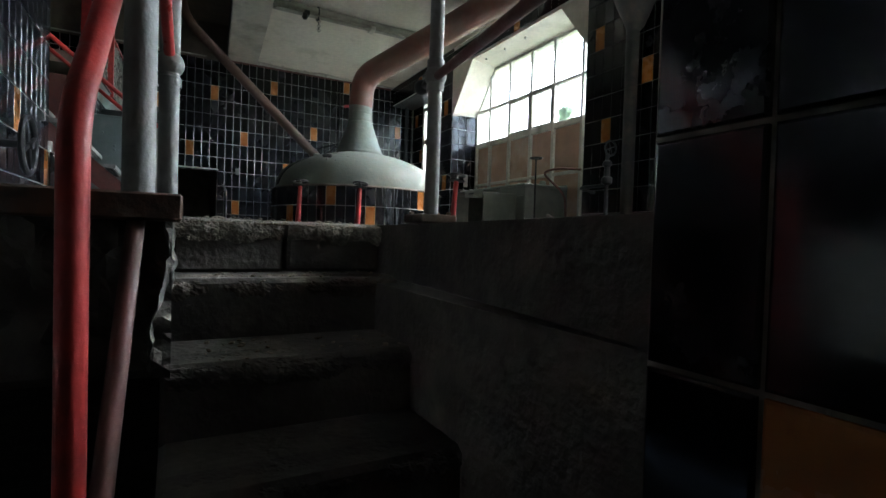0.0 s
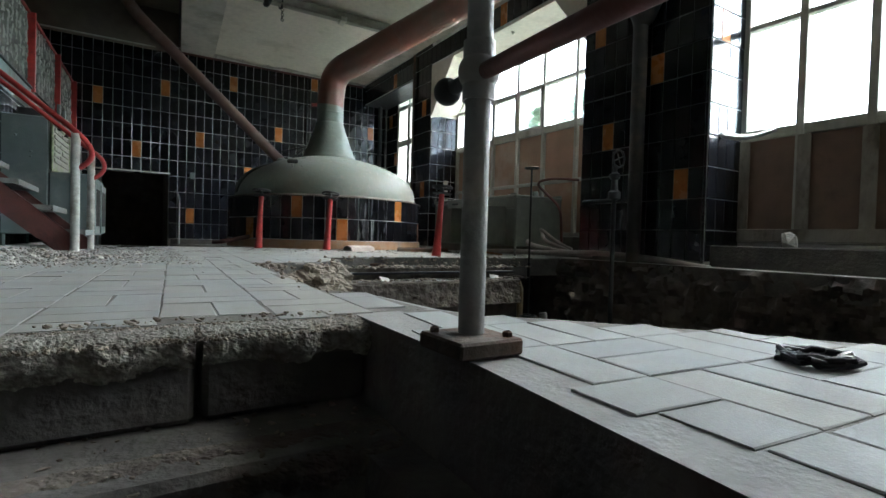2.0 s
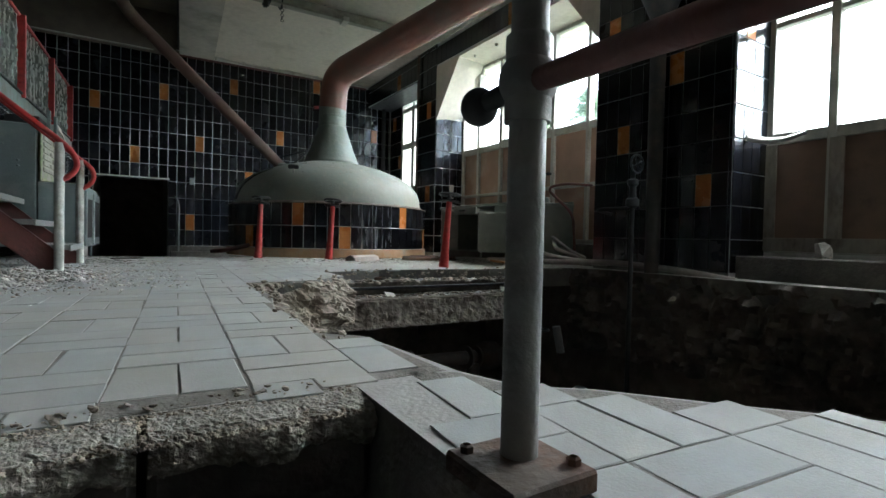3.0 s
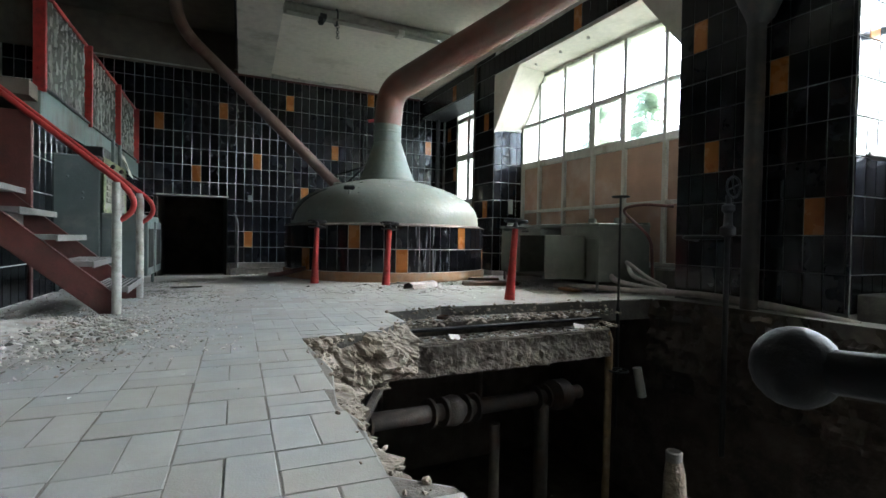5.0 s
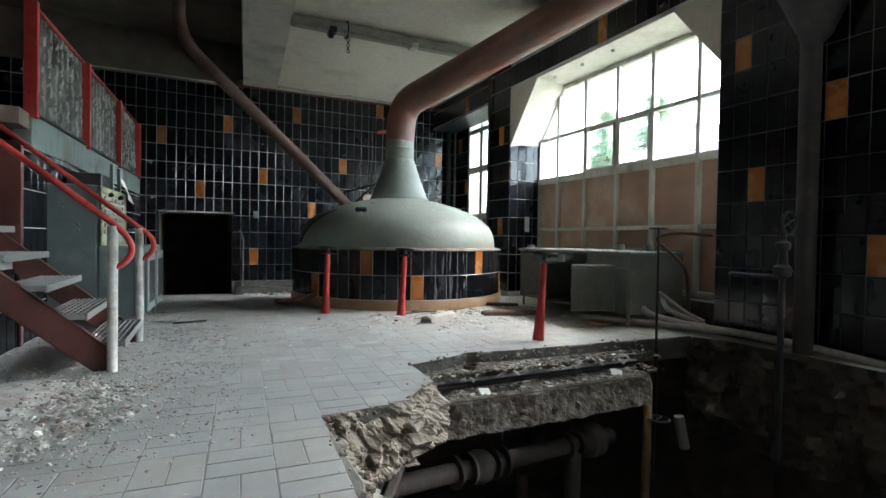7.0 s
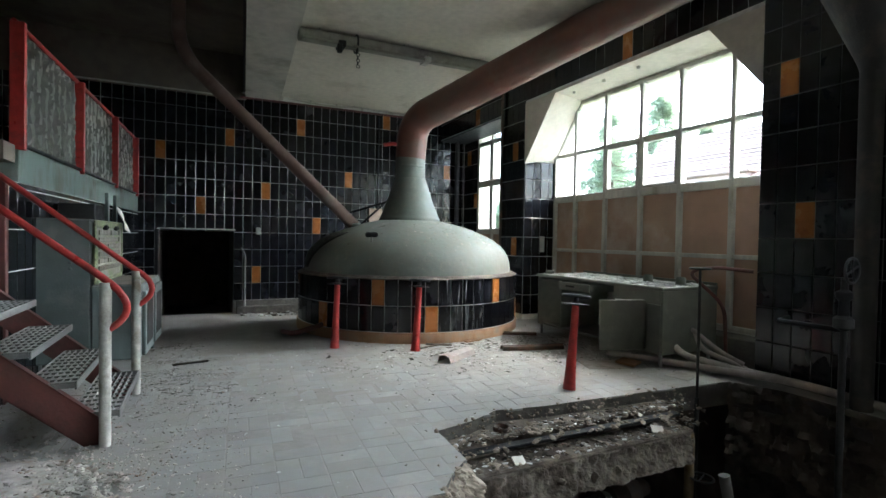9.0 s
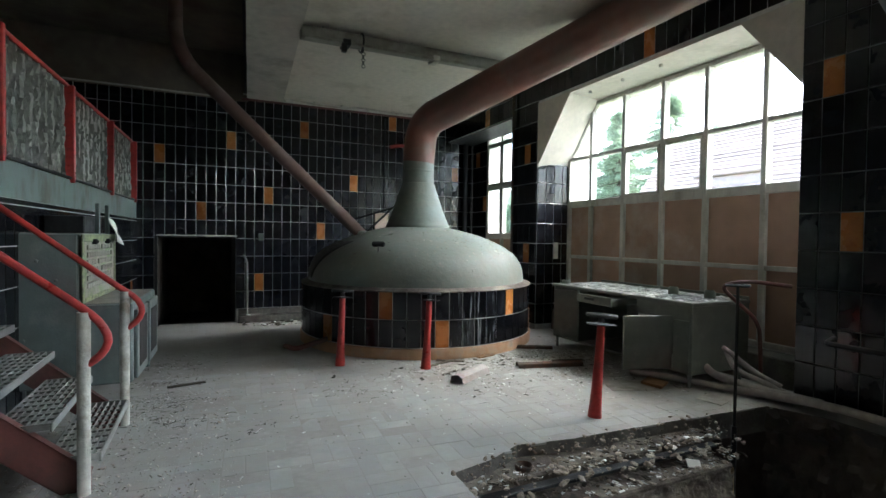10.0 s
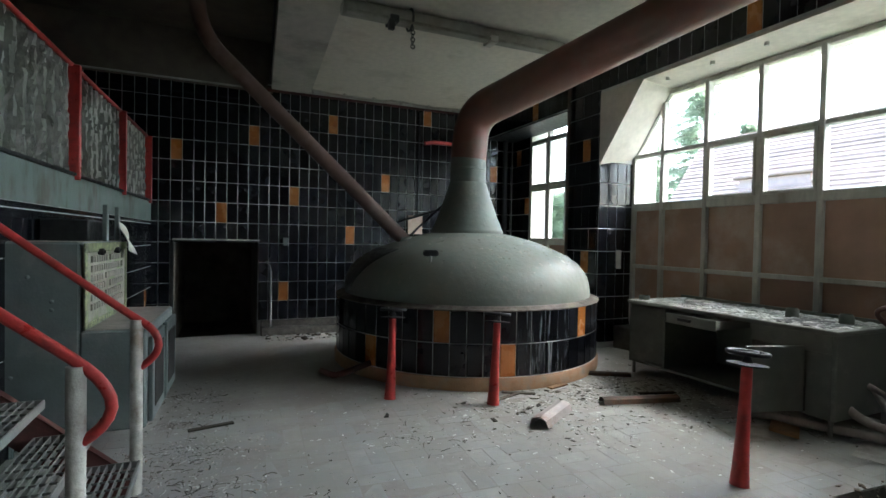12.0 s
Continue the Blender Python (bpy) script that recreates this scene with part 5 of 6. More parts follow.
hat.modifiers.new("thick", "SOLIDIFY").thickness = 0.004

# ---- floor tiles ----
def inside(x, y, poly):
    hit = False
    j = len(poly) - 1
    for i in range(len(poly)):
        (xi, yi), (xj, yj) = poly[i], poly[j]
        if (yi > y) != (yj > y) and x < (xj - xi) * (y - yi) / (yj - yi) + xi:
            hit = not hit
        j = i
    return hit


FT_W, FT_L = 0.1215, 0.243
ft = []
for k in range(6):
    bm = bmesh.new()
    r4 = random.Random(k)
    def ring4(ins, z):
        return [bm.verts.new((x + r4.uniform(-0.0022, 0.0022), y + r4.uniform(-0.0022, 0.0022), z)) for x, y in ((ins, ins), (FT_W - 0.005 - ins, ins), (FT_W - 0.005 - ins, FT_L - 0.005 - ins), (ins, FT_L - 0.005 - ins))]
    a4, b4, c4 = ring4(0, -0.014), ring4(0, -0.0015), ring4(0.0015, 0.0)
    for lo4, hi4 in ((a4, b4), (b4, c4)):
        for i in range(4):
            bm.faces.new((lo4[i], lo4[(i + 1) % 4], hi4[(i + 1) % 4], hi4[i]))
    bm.faces.new(c4)
    bmesh.ops.recalc_face_normals(bm, faces=bm.faces)
    ft.append(finish("floor_tile", bm, CREAM_TILE if k > 3 else FLOOR_TILE))
thing("joint_dirt", ngon_slab([(-1.5, 1.215), (0.345, 1.215), (0.33, 1.65), (0.205, 1.77), (0.245, 2.14), (0.215, 2.30), (0.245, 2.47), (0.305, 2.75), (0.295, 3.48), (-0.1, 3.7), (-0.9, 3.5), (-1.5, 3.2)], -0.0029, 0.0004, lambda x, y: 0.0), JOINT_DIRT, "dirt filling the joints between the floor tiles", "dirt", "structure")
thing("joint_dirt", ngon_slab([(0.26, -0.3), (1.13, -0.3), (0.97, 0.40), (0.81, 0.64), (0.69, 0.765), (0.53, 0.955), (0.415, 1.04), (0.36, 1.19), (0.26, 1.24)], -0.0029, 0.0004, lambda x, y: 0.0), JOINT_DIRT, "dirt filling the joints between the floor tiles", "dirt", "structure")
near_tiles, far_tiles = [], []
rt = random.Random(21)
def lay(grid, size, v_start, odd, fits, near):
    """Basket weave: pairs of tiles lying and standing by turns, cut short at the broken edge."""
    for band in range(-7, 16):
        for cell in range(-6, 20):
            u0, v0 = band * FT_L, v_start + cell * FT_L
            lying = (band + cell + odd) % 2 == 0
            for half in (0, 1):
                if lying:
                    place = grid @ Matrix.Scale(size, 4) @ pose(u0 + FT_L - 0.003, v0 + half * FT_W, 0, 0, 0, 90)
                else:
                    place = grid @ Matrix.Scale(size, 4) @ pose(u0 + half * FT_W, v0, 0)
                for lo, hi in ((0, 1), (0, 0.85), (0.15, 1), (0, 0.7), (0.3, 1), (0, 0.55), (0.45, 1), (0, 0.4), (0.6, 1), (0, 0.28), (0.72, 1)):
                    y0, y1 = lo * FT_L + (0.022 if lo else 0.010), hi * FT_L - (0.022 if hi < 1 else 0.013)
                    corners = [place @ Vector((a, b, 0)) for a, b in ((0.016, y0), (FT_W - 0.019, y0), (FT_W - 0.019, y1), (0.016, y1))]
                    if all(inside(p.x, p.y, FLOOR_EDGE) and fits(p.x, p.y) for p in corners):
                        break
                else:
                    continue
                x, y = corners[0].x, corners[0].y
                sink = -0.0024 * min(1.0, max(0.0, (y - 2.8) / 2.2)) + rt.uniform(-0.0010, 0.0)
                m = place @ pose(0, lo * FT_L, sink, rt.uniform(-0.2, 0.2), rt.uniform(-0.3, 0.3), rt.uniform(-0.6, 0.6)) @ Matrix.Diagonal((1, hi - lo, 1, 1))
                if near(x, y):
                    near_tiles.append((rt.choice(ft), m))
                elif y < 3.9 or rt.random() < 0.9:
                    far_tiles.append((rt.choice(ft), m))


lay(pose(0.545, 0.69, 0, 0, 0, -4.5), 0.93, -FT_L, 0 + 1, lambda x, y: x > 0.15 and y < 1.2, lambda x, y: True)
lay(pose(0.0, 2.30, 0, 0, 0, -3.3), 1.0, -0.043, 0, lambda x, y: 1.20 < y < 6.9 and x < 4.1 and math.hypot(x - KX, y - KY) > KR + 0.02, lambda x, y: y < 3.3 and x < 1.2)
for me, m in near_tiles[:300]:
    t = new("floor_tile", me)
    t.parent = floor
    t.matrix_basis = m
far_tiles += near_tiles[300:]


def scatter(name, pieces, mat, label, category, kind="stuff", parent=None):
    """pieces: (vertices, faces) templates already placed, joined into one mesh."""
    vs, fs = [], []
    for v, f in pieces:
        n = len(vs)
        vs += v
        fs += [tuple(i + n for i in q) for q in f]
    me = bpy.data.meshes.new(name)
    me.from_pydata(vs, [], fs)
    me.materials.append(mat)
    ob = tagged(new(name, me), label, category, "", kind)
    ob.parent = parent
    return ob


def mesh_piece(me, m):
    return [tuple(m @ v.co) for v in me.vertices], [tuple(p.vertices) for p in me.polygons]


scatter("floor_tiles", [mesh_piece(me, m) for me, m in far_tiles], FLOOR_TILE, "", "", "stuff", floor)

ico = bmesh.new()
bmesh.ops.create_icosphere(ico, subdivisions=1, radius=1.0)
ICO_V = [v.co.copy() for v in ico.verts]
ICO_F = [tuple(v.index for v in f.verts) for f in ico.faces]
ico.free()


def stone(rng, x, y, z, s, flat=0.6):
    e = Euler((rng.uniform(0, 0.5), rng.uniform(0, 0.5), rng.uniform(0, 6.3))).to_matrix()
    k = Vector((rng.uniform(0.7, 1.5), rng.uniform(0.6, 1.1), rng.uniform(0.5, 1.0) * flat))
    return [tuple(e @ (Vector((v.x * k.x, v.y * k.y, v.z * k.z)) * (s * rng.uniform(0.65, 1.2))) + Vector((x, y, z))) for v in ICO_V], ICO_F


def flake(rng, x, y, z, s, thin=0.1):
    e = Euler((rng.uniform(-0.15, 0.15), rng.uniform(-0.15, 0.15), rng.uniform(0, 6.3))).to_matrix()
    a, b, h = s * rng.uniform(0.6, 1.6), s * rng.uniform(0.25, 0.8), s * thin
    q = [(-a, -b), (a * rng.uniform(0.4, 1), -b * rng.uniform(0.3, 1)), (a * rng.uniform(0.5, 1), b), (-a * rng.uniform(0.2, 1), b * rng.uniform(0.3, 1))]
    vs = [tuple(e @ Vector((u, w, 0)) + Vector((x, y, z))) for u, w in q] + [tuple(e @ Vector((u, w, h)) + Vector((x, y, z))) for u, w in q]
    return vs, [(3, 2, 1, 0), (4, 5, 6, 7), (0, 1, 5, 4), (1, 2, 6, 5), (2, 3, 7, 6), (3, 0, 4, 7)]


rs = random.Random(77)
heap = []
for k in range(4200):
    x, y = rs.gauss(-0.95, 0.33), rs.gauss(4.05, 0.5)
    d = math.hypot((x + 1.05) / 0.45, (y - 4.0) / 0.45)
    if not (-1.54 < x < 0.2 and 3.0 < y < 5.6):
        continue
    s = rs.choice((0.003, 0.005, 0.007, 0.009, 0.012, 0.019)) * (1.0 if d < 1.3 else 0.6)
    heap.append(stone(rs, x, y, s * 0.3 + max(0, 0.07 * (1 - d / 1.6)) * rs.uniform(0.3, 1.0), s))
for k in range(2600):
    x, y = rs.uniform(-1.5, 0.0), rs.uniform(3.3, 6.4)
    s = rs.choice((0.002, 0.003, 0.005, 0.008))
    heap.append(stone(rs, x, y, s * 0.3, s))
scatter("rubble", heap, RUBBLE, "pale mortar rubble strewn beside the stairs", "rubble")
mound = bmesh.new()
gridv = [[None] * 19 for _ in range(23)]
for i in range(23):
    for j in range(19):
        x, y = -1.545 + 0.055 * j, 3.2 + 0.075 * i
        d = math.hypot((x + 1.15) / 0.52, (y - 4.05) / 0.7)
        h = max(0.0, 0.085 * (1 - d)) + 0.03 * max(0.0, 1 - d) * noise.noise(Vector((x * 9, y * 9, 3))) - 0.012 * (d > 0.95)
        gridv[i][j] = mound.verts.new((x, y, h))
for i in range(22):
    for j in range(18):
        mound.faces.new((gridv[i][j], gridv[i][j + 1], gridv[i + 1][j + 1], gridv[i + 1][j]))
thing("rubble_heap", mound, RUBBLE, "low heap of pale mortar and plaster dust", "rubble", "stuff", smooth=True)

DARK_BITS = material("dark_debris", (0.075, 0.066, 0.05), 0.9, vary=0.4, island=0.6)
SPLINTER = material("glass_and_plaster_splinters", (0.55, 0.57, 0.55), 0.35, vary=0.2, island=0.4)
dark, pale = [], []
for k in range(520):
    x, y = (rs.uniform(-0.9, 3.6), rs.uniform(2.2, 6.9)) if k % 3 else (rs.gauss(2.5, 0.55), rs.gauss(6.1, 0.45))
    if k % 10 == 1:
        x, y = rs.gauss(-0.55, 0.12), rs.uniform(5.8, 8.2)
    if k % 10 == 2:
        x, y = rs.gauss(3.4, 0.25), rs.gauss(5.95, 0.4)
    if not inside(x, y, FLOOR_EDGE) or math.hypot(x - KX, y - KY) < KR + 0.05:
        continue
    s = rs.choice((0.0015, 0.002, 0.003, 0.004, 0.005, 0.008)) * (0.6 if y < 3.6 else 1.0)
    dark.append(flake(rs, x, y, 0.001 + floor_height(x, y), s, 0.12))
for k in range(560):
    x, y = (rs.uniform(-0.9, 3.6), rs.uniform(2.4, 6.9)) if k % 2 else (rs.gauss(2.7, 0.6), rs.gauss(5.9, 0.5))
    if not inside(x, y, FLOOR_EDGE) or math.hypot(x - KX, y - KY) < KR + 0.05:
        continue
    s = rs.choice((0.003, 0.004, 0.006, 0.009, 0.015)) * (0.6 if y < 3.6 else 1.0)
    pale.append(flake(rs, x, y, 0.001, s, 0.12))
for k in range(1300):
    pale.append(flake(rs, rs.uniform(DX + 0.02, DB - 0.05), rs.uniform(D0 + 0.05 if k % 4 else 5.4, D1 - 0.05), 0.772, rs.choice((0.012, 0.02, 0.032, 0.05)), 0.05))
for k in range(220):
    x = rs.uniform(1.1, 3.25)
    y, z = rs.choice(((4.22, -0.084), (4.08, -0.204)))
    pale.append(flake(rs, x, y + rs.uniform(-0.09, 0.09), z, rs.choice((0.008, 0.012, 0.02)), 0.15))
    dark.append(flake(rs, x + rs.uniform(-0.2, 0.2), y + rs.uniform(-0.09, 0.09), z, rs.choice((0.005, 0.01, 0.02)), 0.3))
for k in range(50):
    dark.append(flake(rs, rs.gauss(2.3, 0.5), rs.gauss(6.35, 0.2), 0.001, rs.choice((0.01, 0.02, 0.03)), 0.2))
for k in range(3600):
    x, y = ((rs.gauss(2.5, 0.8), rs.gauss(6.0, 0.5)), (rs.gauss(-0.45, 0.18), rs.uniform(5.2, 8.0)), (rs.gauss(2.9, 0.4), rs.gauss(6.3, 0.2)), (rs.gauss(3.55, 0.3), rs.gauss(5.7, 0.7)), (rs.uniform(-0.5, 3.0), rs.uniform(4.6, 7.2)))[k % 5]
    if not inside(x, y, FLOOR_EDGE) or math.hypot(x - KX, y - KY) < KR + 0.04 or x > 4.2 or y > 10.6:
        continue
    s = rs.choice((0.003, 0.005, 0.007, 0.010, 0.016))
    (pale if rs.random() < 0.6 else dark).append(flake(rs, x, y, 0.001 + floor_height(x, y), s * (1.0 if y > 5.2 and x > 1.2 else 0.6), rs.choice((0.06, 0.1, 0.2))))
def sliver(rng, x, y, z, length, width):
    """A thin curled strip lying on the floor."""
    a, turn = rng.uniform(0, 6.3), rng.uniform(-1.4, 1.4)
    left, right = [], []
    px, py = x, y
    for i in range(6):
        h = z + 0.002 + length * 0.10 * math.sin(i * 0.63) * rng.uniform(0.2, 1)
        nx, ny = -math.sin(a) * width, math.cos(a) * width
        left.append((px + nx, py + ny, h))
        right.append((px - nx, py - ny, h + width * 0.5))
        px, py = px + math.cos(a) * length / 5, py + math.sin(a) * length / 5
        a += turn / 5
    return left + right, [(i, i + 1, 7 + i, 6 + i) for i in range(5)]


clumps = [(-0.62, 6.25), (-0.55, 6.75), (-0.42, 6.1), (-0.35, 5.65), (-0.58, 7.4), (0.85, 5.95), (1.1, 5.75), (1.35, 6.15), (2.0, 6.3), (2.35, 6.35), (2.75, 6.1), (3.0, 6.45), (3.35, 6.7), (3.2, 5.9), (3.45, 5.3), (-0.75, 5.9), (0.1, 5.4), (2.2, 5.6), (1.9, 6.15), (3.6, 5.9), (3.75, 5.5), (3.85, 6.2), (3.55, 6.5), (3.9, 4.9)]
for cx, cy in clumps:
    for k in range(44 if cx < 0 else 20):
        x, y = rs.gauss(cx, 0.14), rs.gauss(cy, 0.10)
        if math.hypot(x - KX, y - KY) < KR + 0.06 or not inside(x, y, FLOOR_EDGE):
            continue
        z = floor_height(x, y)
        (dark if k % 4 else pale).append(sliver(rs, x, y, z, rs.uniform(0.015, 0.095), rs.uniform(0.0012, 0.004)))
        (dark if k % 3 else pale).append(flake(rs, x + rs.gauss(0, 0.08), y + rs.gauss(0, 0.06), z + 0.001, rs.choice((0.004, 0.007, 0.012)), 0.1))
for k in range(260):
    x, y = rs.uniform(0.3, 3.2), rs.uniform(10.2, 10.85)
    (dark if k % 2 else pale).append(flake(rs, x, y, 0.002 + floor_height(x, y), rs.choice((0.01, 0.02, 0.035)), 0.4))
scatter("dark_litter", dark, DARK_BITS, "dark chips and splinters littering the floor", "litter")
scatter("pale_litter", pale, SPLINTER, "pale glass and plaster splinters littering the floor", "litter")
edge_bits = []
for (x0, y0), (x1, y1) in zip(HOLE_EDGE[8:24], HOLE_EDGE[9:25]):
    for k in range(int(260 * math.hypot(x1 - x0, y1 - y0))):
        f = rs.random()
        s = rs.choice((0.002, 0.003, 0.004, 0.006, 0.01, 0.016))
        edge_bits.append(stone(rs, x0 + (x1 - x0) * f + rs.gauss(0, 0.03), y0 + (y1 - y0) * f + rs.gauss(0, 0.03), rs.uniform(-0.12, -0.006) if rs.random() < 0.93 else s * 0.3, s, 0.8))
for k in range(700):
    s = rs.choice((0.004, 0.006, 0.01, 0.016, 0.026))
    x = rs.uniform(1.05, 3.3)
    edge_bits.append(stone(rs, x, rs.choice((4.2, 4.06)) + rs.uniform(-0.08, 0.1), rs.choice((-0.08, -0.20)), s, 0.5))
scatter("broken_edge_stones", edge_bits, CONCRETE, "broken stones along the edge of the hole", "stones")
step_bits = []
for k in range(260):
    y0, z = ((1.24, 0.0), (0.92, -0.19), (0.62, -0.37))[k % 3]
    s = rs.choice((0.002, 0.003, 0.005, 0.009))
    step_bits.append(stone(rs, rs.uniform(-0.52, 0.08) if k % 5 else rs.uniform(-0.5, -0.35), y0 + rs.uniform(-0.03, 0.22 if z < 0 else 0.02), z + s * 0.3, s))
for k in range(2600):
    s = rs.choice((0.0015, 0.002, 0.003, 0.005))
    x = rs.uniform(-0.55, 0.12)
    f = rs.random()
    step_bits.append(stone(rs, x, 1.205 - 0.115 * f, -0.003 - 0.016 * f, s, 0.9))
scatter("step_rubble", step_bits, CONCRETE, "crumbs of mortar lying on the steps", "rubble")

# crumbling noses of the steps
NOSE = material("crumbling_pale_mortar", (0.32, 0.30, 0.26), 0.95, vary=0.4, scale=60, stain=(0.20, 0.18, 0.15), stain_scale=18, stain_amount=0.45, bump=1.0, bump_scale=140)


def crumbling_nose(x0, x1, seed, dy=0.0, dz=0.0):
    """A rough mortar strip from the tiles' edge over the step's front and under it."""
    bm = bmesh.new()
    line = [(1.212, -0.003), (1.19, -0.004), (1.165, -0.005), (1.14, -0.008), (1.12, -0.011), (1.105, -0.015), (1.095, -0.022), (1.09, -0.034), (1.092, -0.048), (1.10, -0.062), (1.112, -0.078), (1.125, -0.095)]
    prof = []
    for (ya, za), (yb, zb) in zip(line, line[1:]):
        prof += [(ya + (yb - ya) * k / 3, za + (zb - za) * k / 3) for k in range(3)]
    n = int((x1 - x0) / 0.0065)
    cols = []
    for i in range(n + 1):
        x = x0 + (x1 - x0) * i / n
        edge = 0.020 * noise.noise(Vector((x * 9, seed, 0))) + 0.010 * noise.noise(Vector((x * 31, seed, 4)))
        col = []
        for k, (y, z) in enumerate(prof):
            f = min(1.0, k / 14)
            q = Vector((x * 70, y * 70, z * 70 + seed))
            bump_up = 0.0035 * noise.noise(q) + 0.003 * noise.noise(q * 2.3) + 0.004 * (0.4 - noise.voronoi(q * 0.8)[0][0])
            col.append(bm.verts.new((x, y + dy + f * (edge - bump_up * 1.5), z + dz + (bump_up if k < 18 else 0) * (0.3 + 0.7 * f))))
        cols.append(col)
    for c0, c1 in zip(cols, cols[1:]):
        for k in range(len(prof) - 1):
            bm.faces.new((c0[k], c0[k + 1], c1[k + 1], c1[k]))
    bmesh.ops.recalc_face_normals(bm, faces=bm.faces)
    return bm


part("broken_nose", crumbling_nose(-0.60, -0.247, 11.0), NOSE, steps, "crumbling mortar nose")
part("broken_nose", crumbling_nose(-0.233, 0.128, 12.5), NOSE, steps, "crumbling mortar nose")
part("riser_stone", box(-0.60, -0.247, 1.112, 1.28, -0.188, -0.06, 0.012), STEP_STONE, steps)
part("riser_stone", box(-0.233, 0.12, 1.112, 1.28, -0.188, -0.06, 0.012), STEP_STONE, steps)
for k, (y0, z) in enumerate(STEPS[:3]):
    part("broken_nose", crumbling_nose(-0.61, 0.1, 20.5 + k, y0 - 1.085, z + 0.006), BEAM_CONCRETE if k == 0 else STEP_STONE, steps, "crumbling step nose")
coil = [(0.645 + (0.052 + 0.016 * math.sin(k * 1.7)) * math.cos(k * 0.47), 0.400 + (0.045 + 0.016 * math.cos(k * 1.3)) * math.sin(k * 0.47), 0.006 + 0.010 * (k / 64) + 0.004 * math.sin(k * 2.1)) for k in range(64)]
thing("hose_coil", sweep(coil, 0.0055, 7), IRON, "small tangled coil of black hose lying on the tiles", "hose", smooth=True)
thing("floor_drain", lathe([(0.05, -0.09), (0.055, 0.0), (0.05, 0.006), (0.04, -0.01), (0.038, -0.08)], (1.57, 4.27, -0.062), 20), RUST, "rusty pipe socket in the broken edge", "drain", smooth=True)

# larger debris on the floor
GREY_SHEET = material("dusty_grey_paper", (0.38, 0.365, 0.325), 0.9, vary=0.2, scale=14, stain=(0.25, 0.23, 0.19), stain_scale=5, stain_amount=0.4, bump=0.3)
CARD = material("brown_cardboard", (0.28, 0.15, 0.07), 0.85, vary=0.2, scale=10, stain=(0.18, 0.11, 0.06), stain_scale=4)
SHEET = material("dusty_sheet_metal", (0.40, 0.36, 0.34), 0.6, vary=0.2, scale=9, stain=(0.28, 0.20, 0.17), stain_scale=4, bump=0.2)


def channel(name, a, b, w, label, category, mat=SHEET):
    """A bent sheet-metal channel lying from a to b."""
    a, b = Vector(a), Vector(b)
    d = (b - a).normalized()
    s = Vector((-d.y, d.x, 0))
    bm = bmesh.new()
    prof = [(-w, 0.0), (-w * 0.75, w * 0.7), (0.0, w * 1.0), (w * 0.8, w * 0.75), (w, 0.0)]
    rows = [[bm.verts.new(p + s * u + Vector((0, 0, h + 0.002))) for u, h in prof] for p in (a, b)]
    for i in range(4):
        bm.faces.new((rows[0][i], rows[0][i + 1], rows[1][i + 1], rows[1][i]))
    ob = thing(name, bm, mat, label, category)
    ob.modifiers.new("thick", "SOLIDIFY").thickness = 0.004
    return ob


channel("metal_channel", (1.86, 5.76, 0), (2.28, 6.02, 0), 0.07, "bent pale sheet-metal channel lying on the floor", "sheet metal")
channel("metal_channel", (2.68, 6.02, 0), (3.36, 5.84, 0), 0.05, "long brownish sheet-metal gutter lying on the floor", "sheet metal", RUST)
channel("metal_channel", (3.05, 6.86, 0), (3.55, 6.58, 0), 0.035, "narrow bent strip lying by the desk", "sheet metal", RUST)
for x, y, l, w, yaw, nm in ((1.95, 6.42, 0.42, 0.035, 20, "thin wooden lath lying by the kettle"), (2.15, 6.5, 0.3, 0.05, -30, "thin wooden lath lying by the kettle"), (2.62, 6.55, 0.24, 0.06, 15, "splintered board lying by the kettle"),
                            (-0.35, 6.6, 0.3, 0.04, 12, "splintered board near the cabinet"), (3.35, 6.05, 0.35, 0.04, -15, "splintered board under the desk")):
    thing("wooden_lath", box(-l / 2, l / 2, -w / 2, w / 2, 0.001, 0.014, 0.002, m=pose(x, y, 0, 0, 0, yaw)), CARD if l < 0.3 else DARK_BITS, nm, "lath", group="splintered laths")
thing("cardboard_piece", box(-0.14, 0.14, -0.09, 0.09, 0.004, 0.03, 0.004, m=pose(3.50, 5.02, 0.01, 6, 4, 30)), CARD, "torn brown cardboard lying before the desk", "cardboard")
thing("paper_sheet", box(-0.22, 0.22, -0.15, 0.15, 0.003, 0.006, 0, m=pose(3.28, 5.10, 0, 0, 0, -20)), GREY_SHEET, "large dusty paper sheet on the floor", "paper")
thing("paper_sheet", box(-0.2, 0.2, -0.1, 0.1, 0.003, 0.006, 0, m=pose(3.72, 4.55, 0.0, 1, 0, 15)), GREY_SHEET, "large dusty paper sheet on the floor", "paper")
for x, y, yaw, tilt in ((2.72, 4.17, 30, 25), (2.80, 4.06, -20, 40), (1.55, 4.03, 10, 35), (3.0, 4.2, 70, 15)):
    thing("tile_shard", box(-0.05, 0.05, -0.03, 0.03, 0.0, 0.009, 0.002, m=pose(x, y, -0.10 if y > 4.1 else -0.19, tilt, 10, yaw)), PAPER, "broken pale tile shard on the ledge", "shard", group="tile shards")

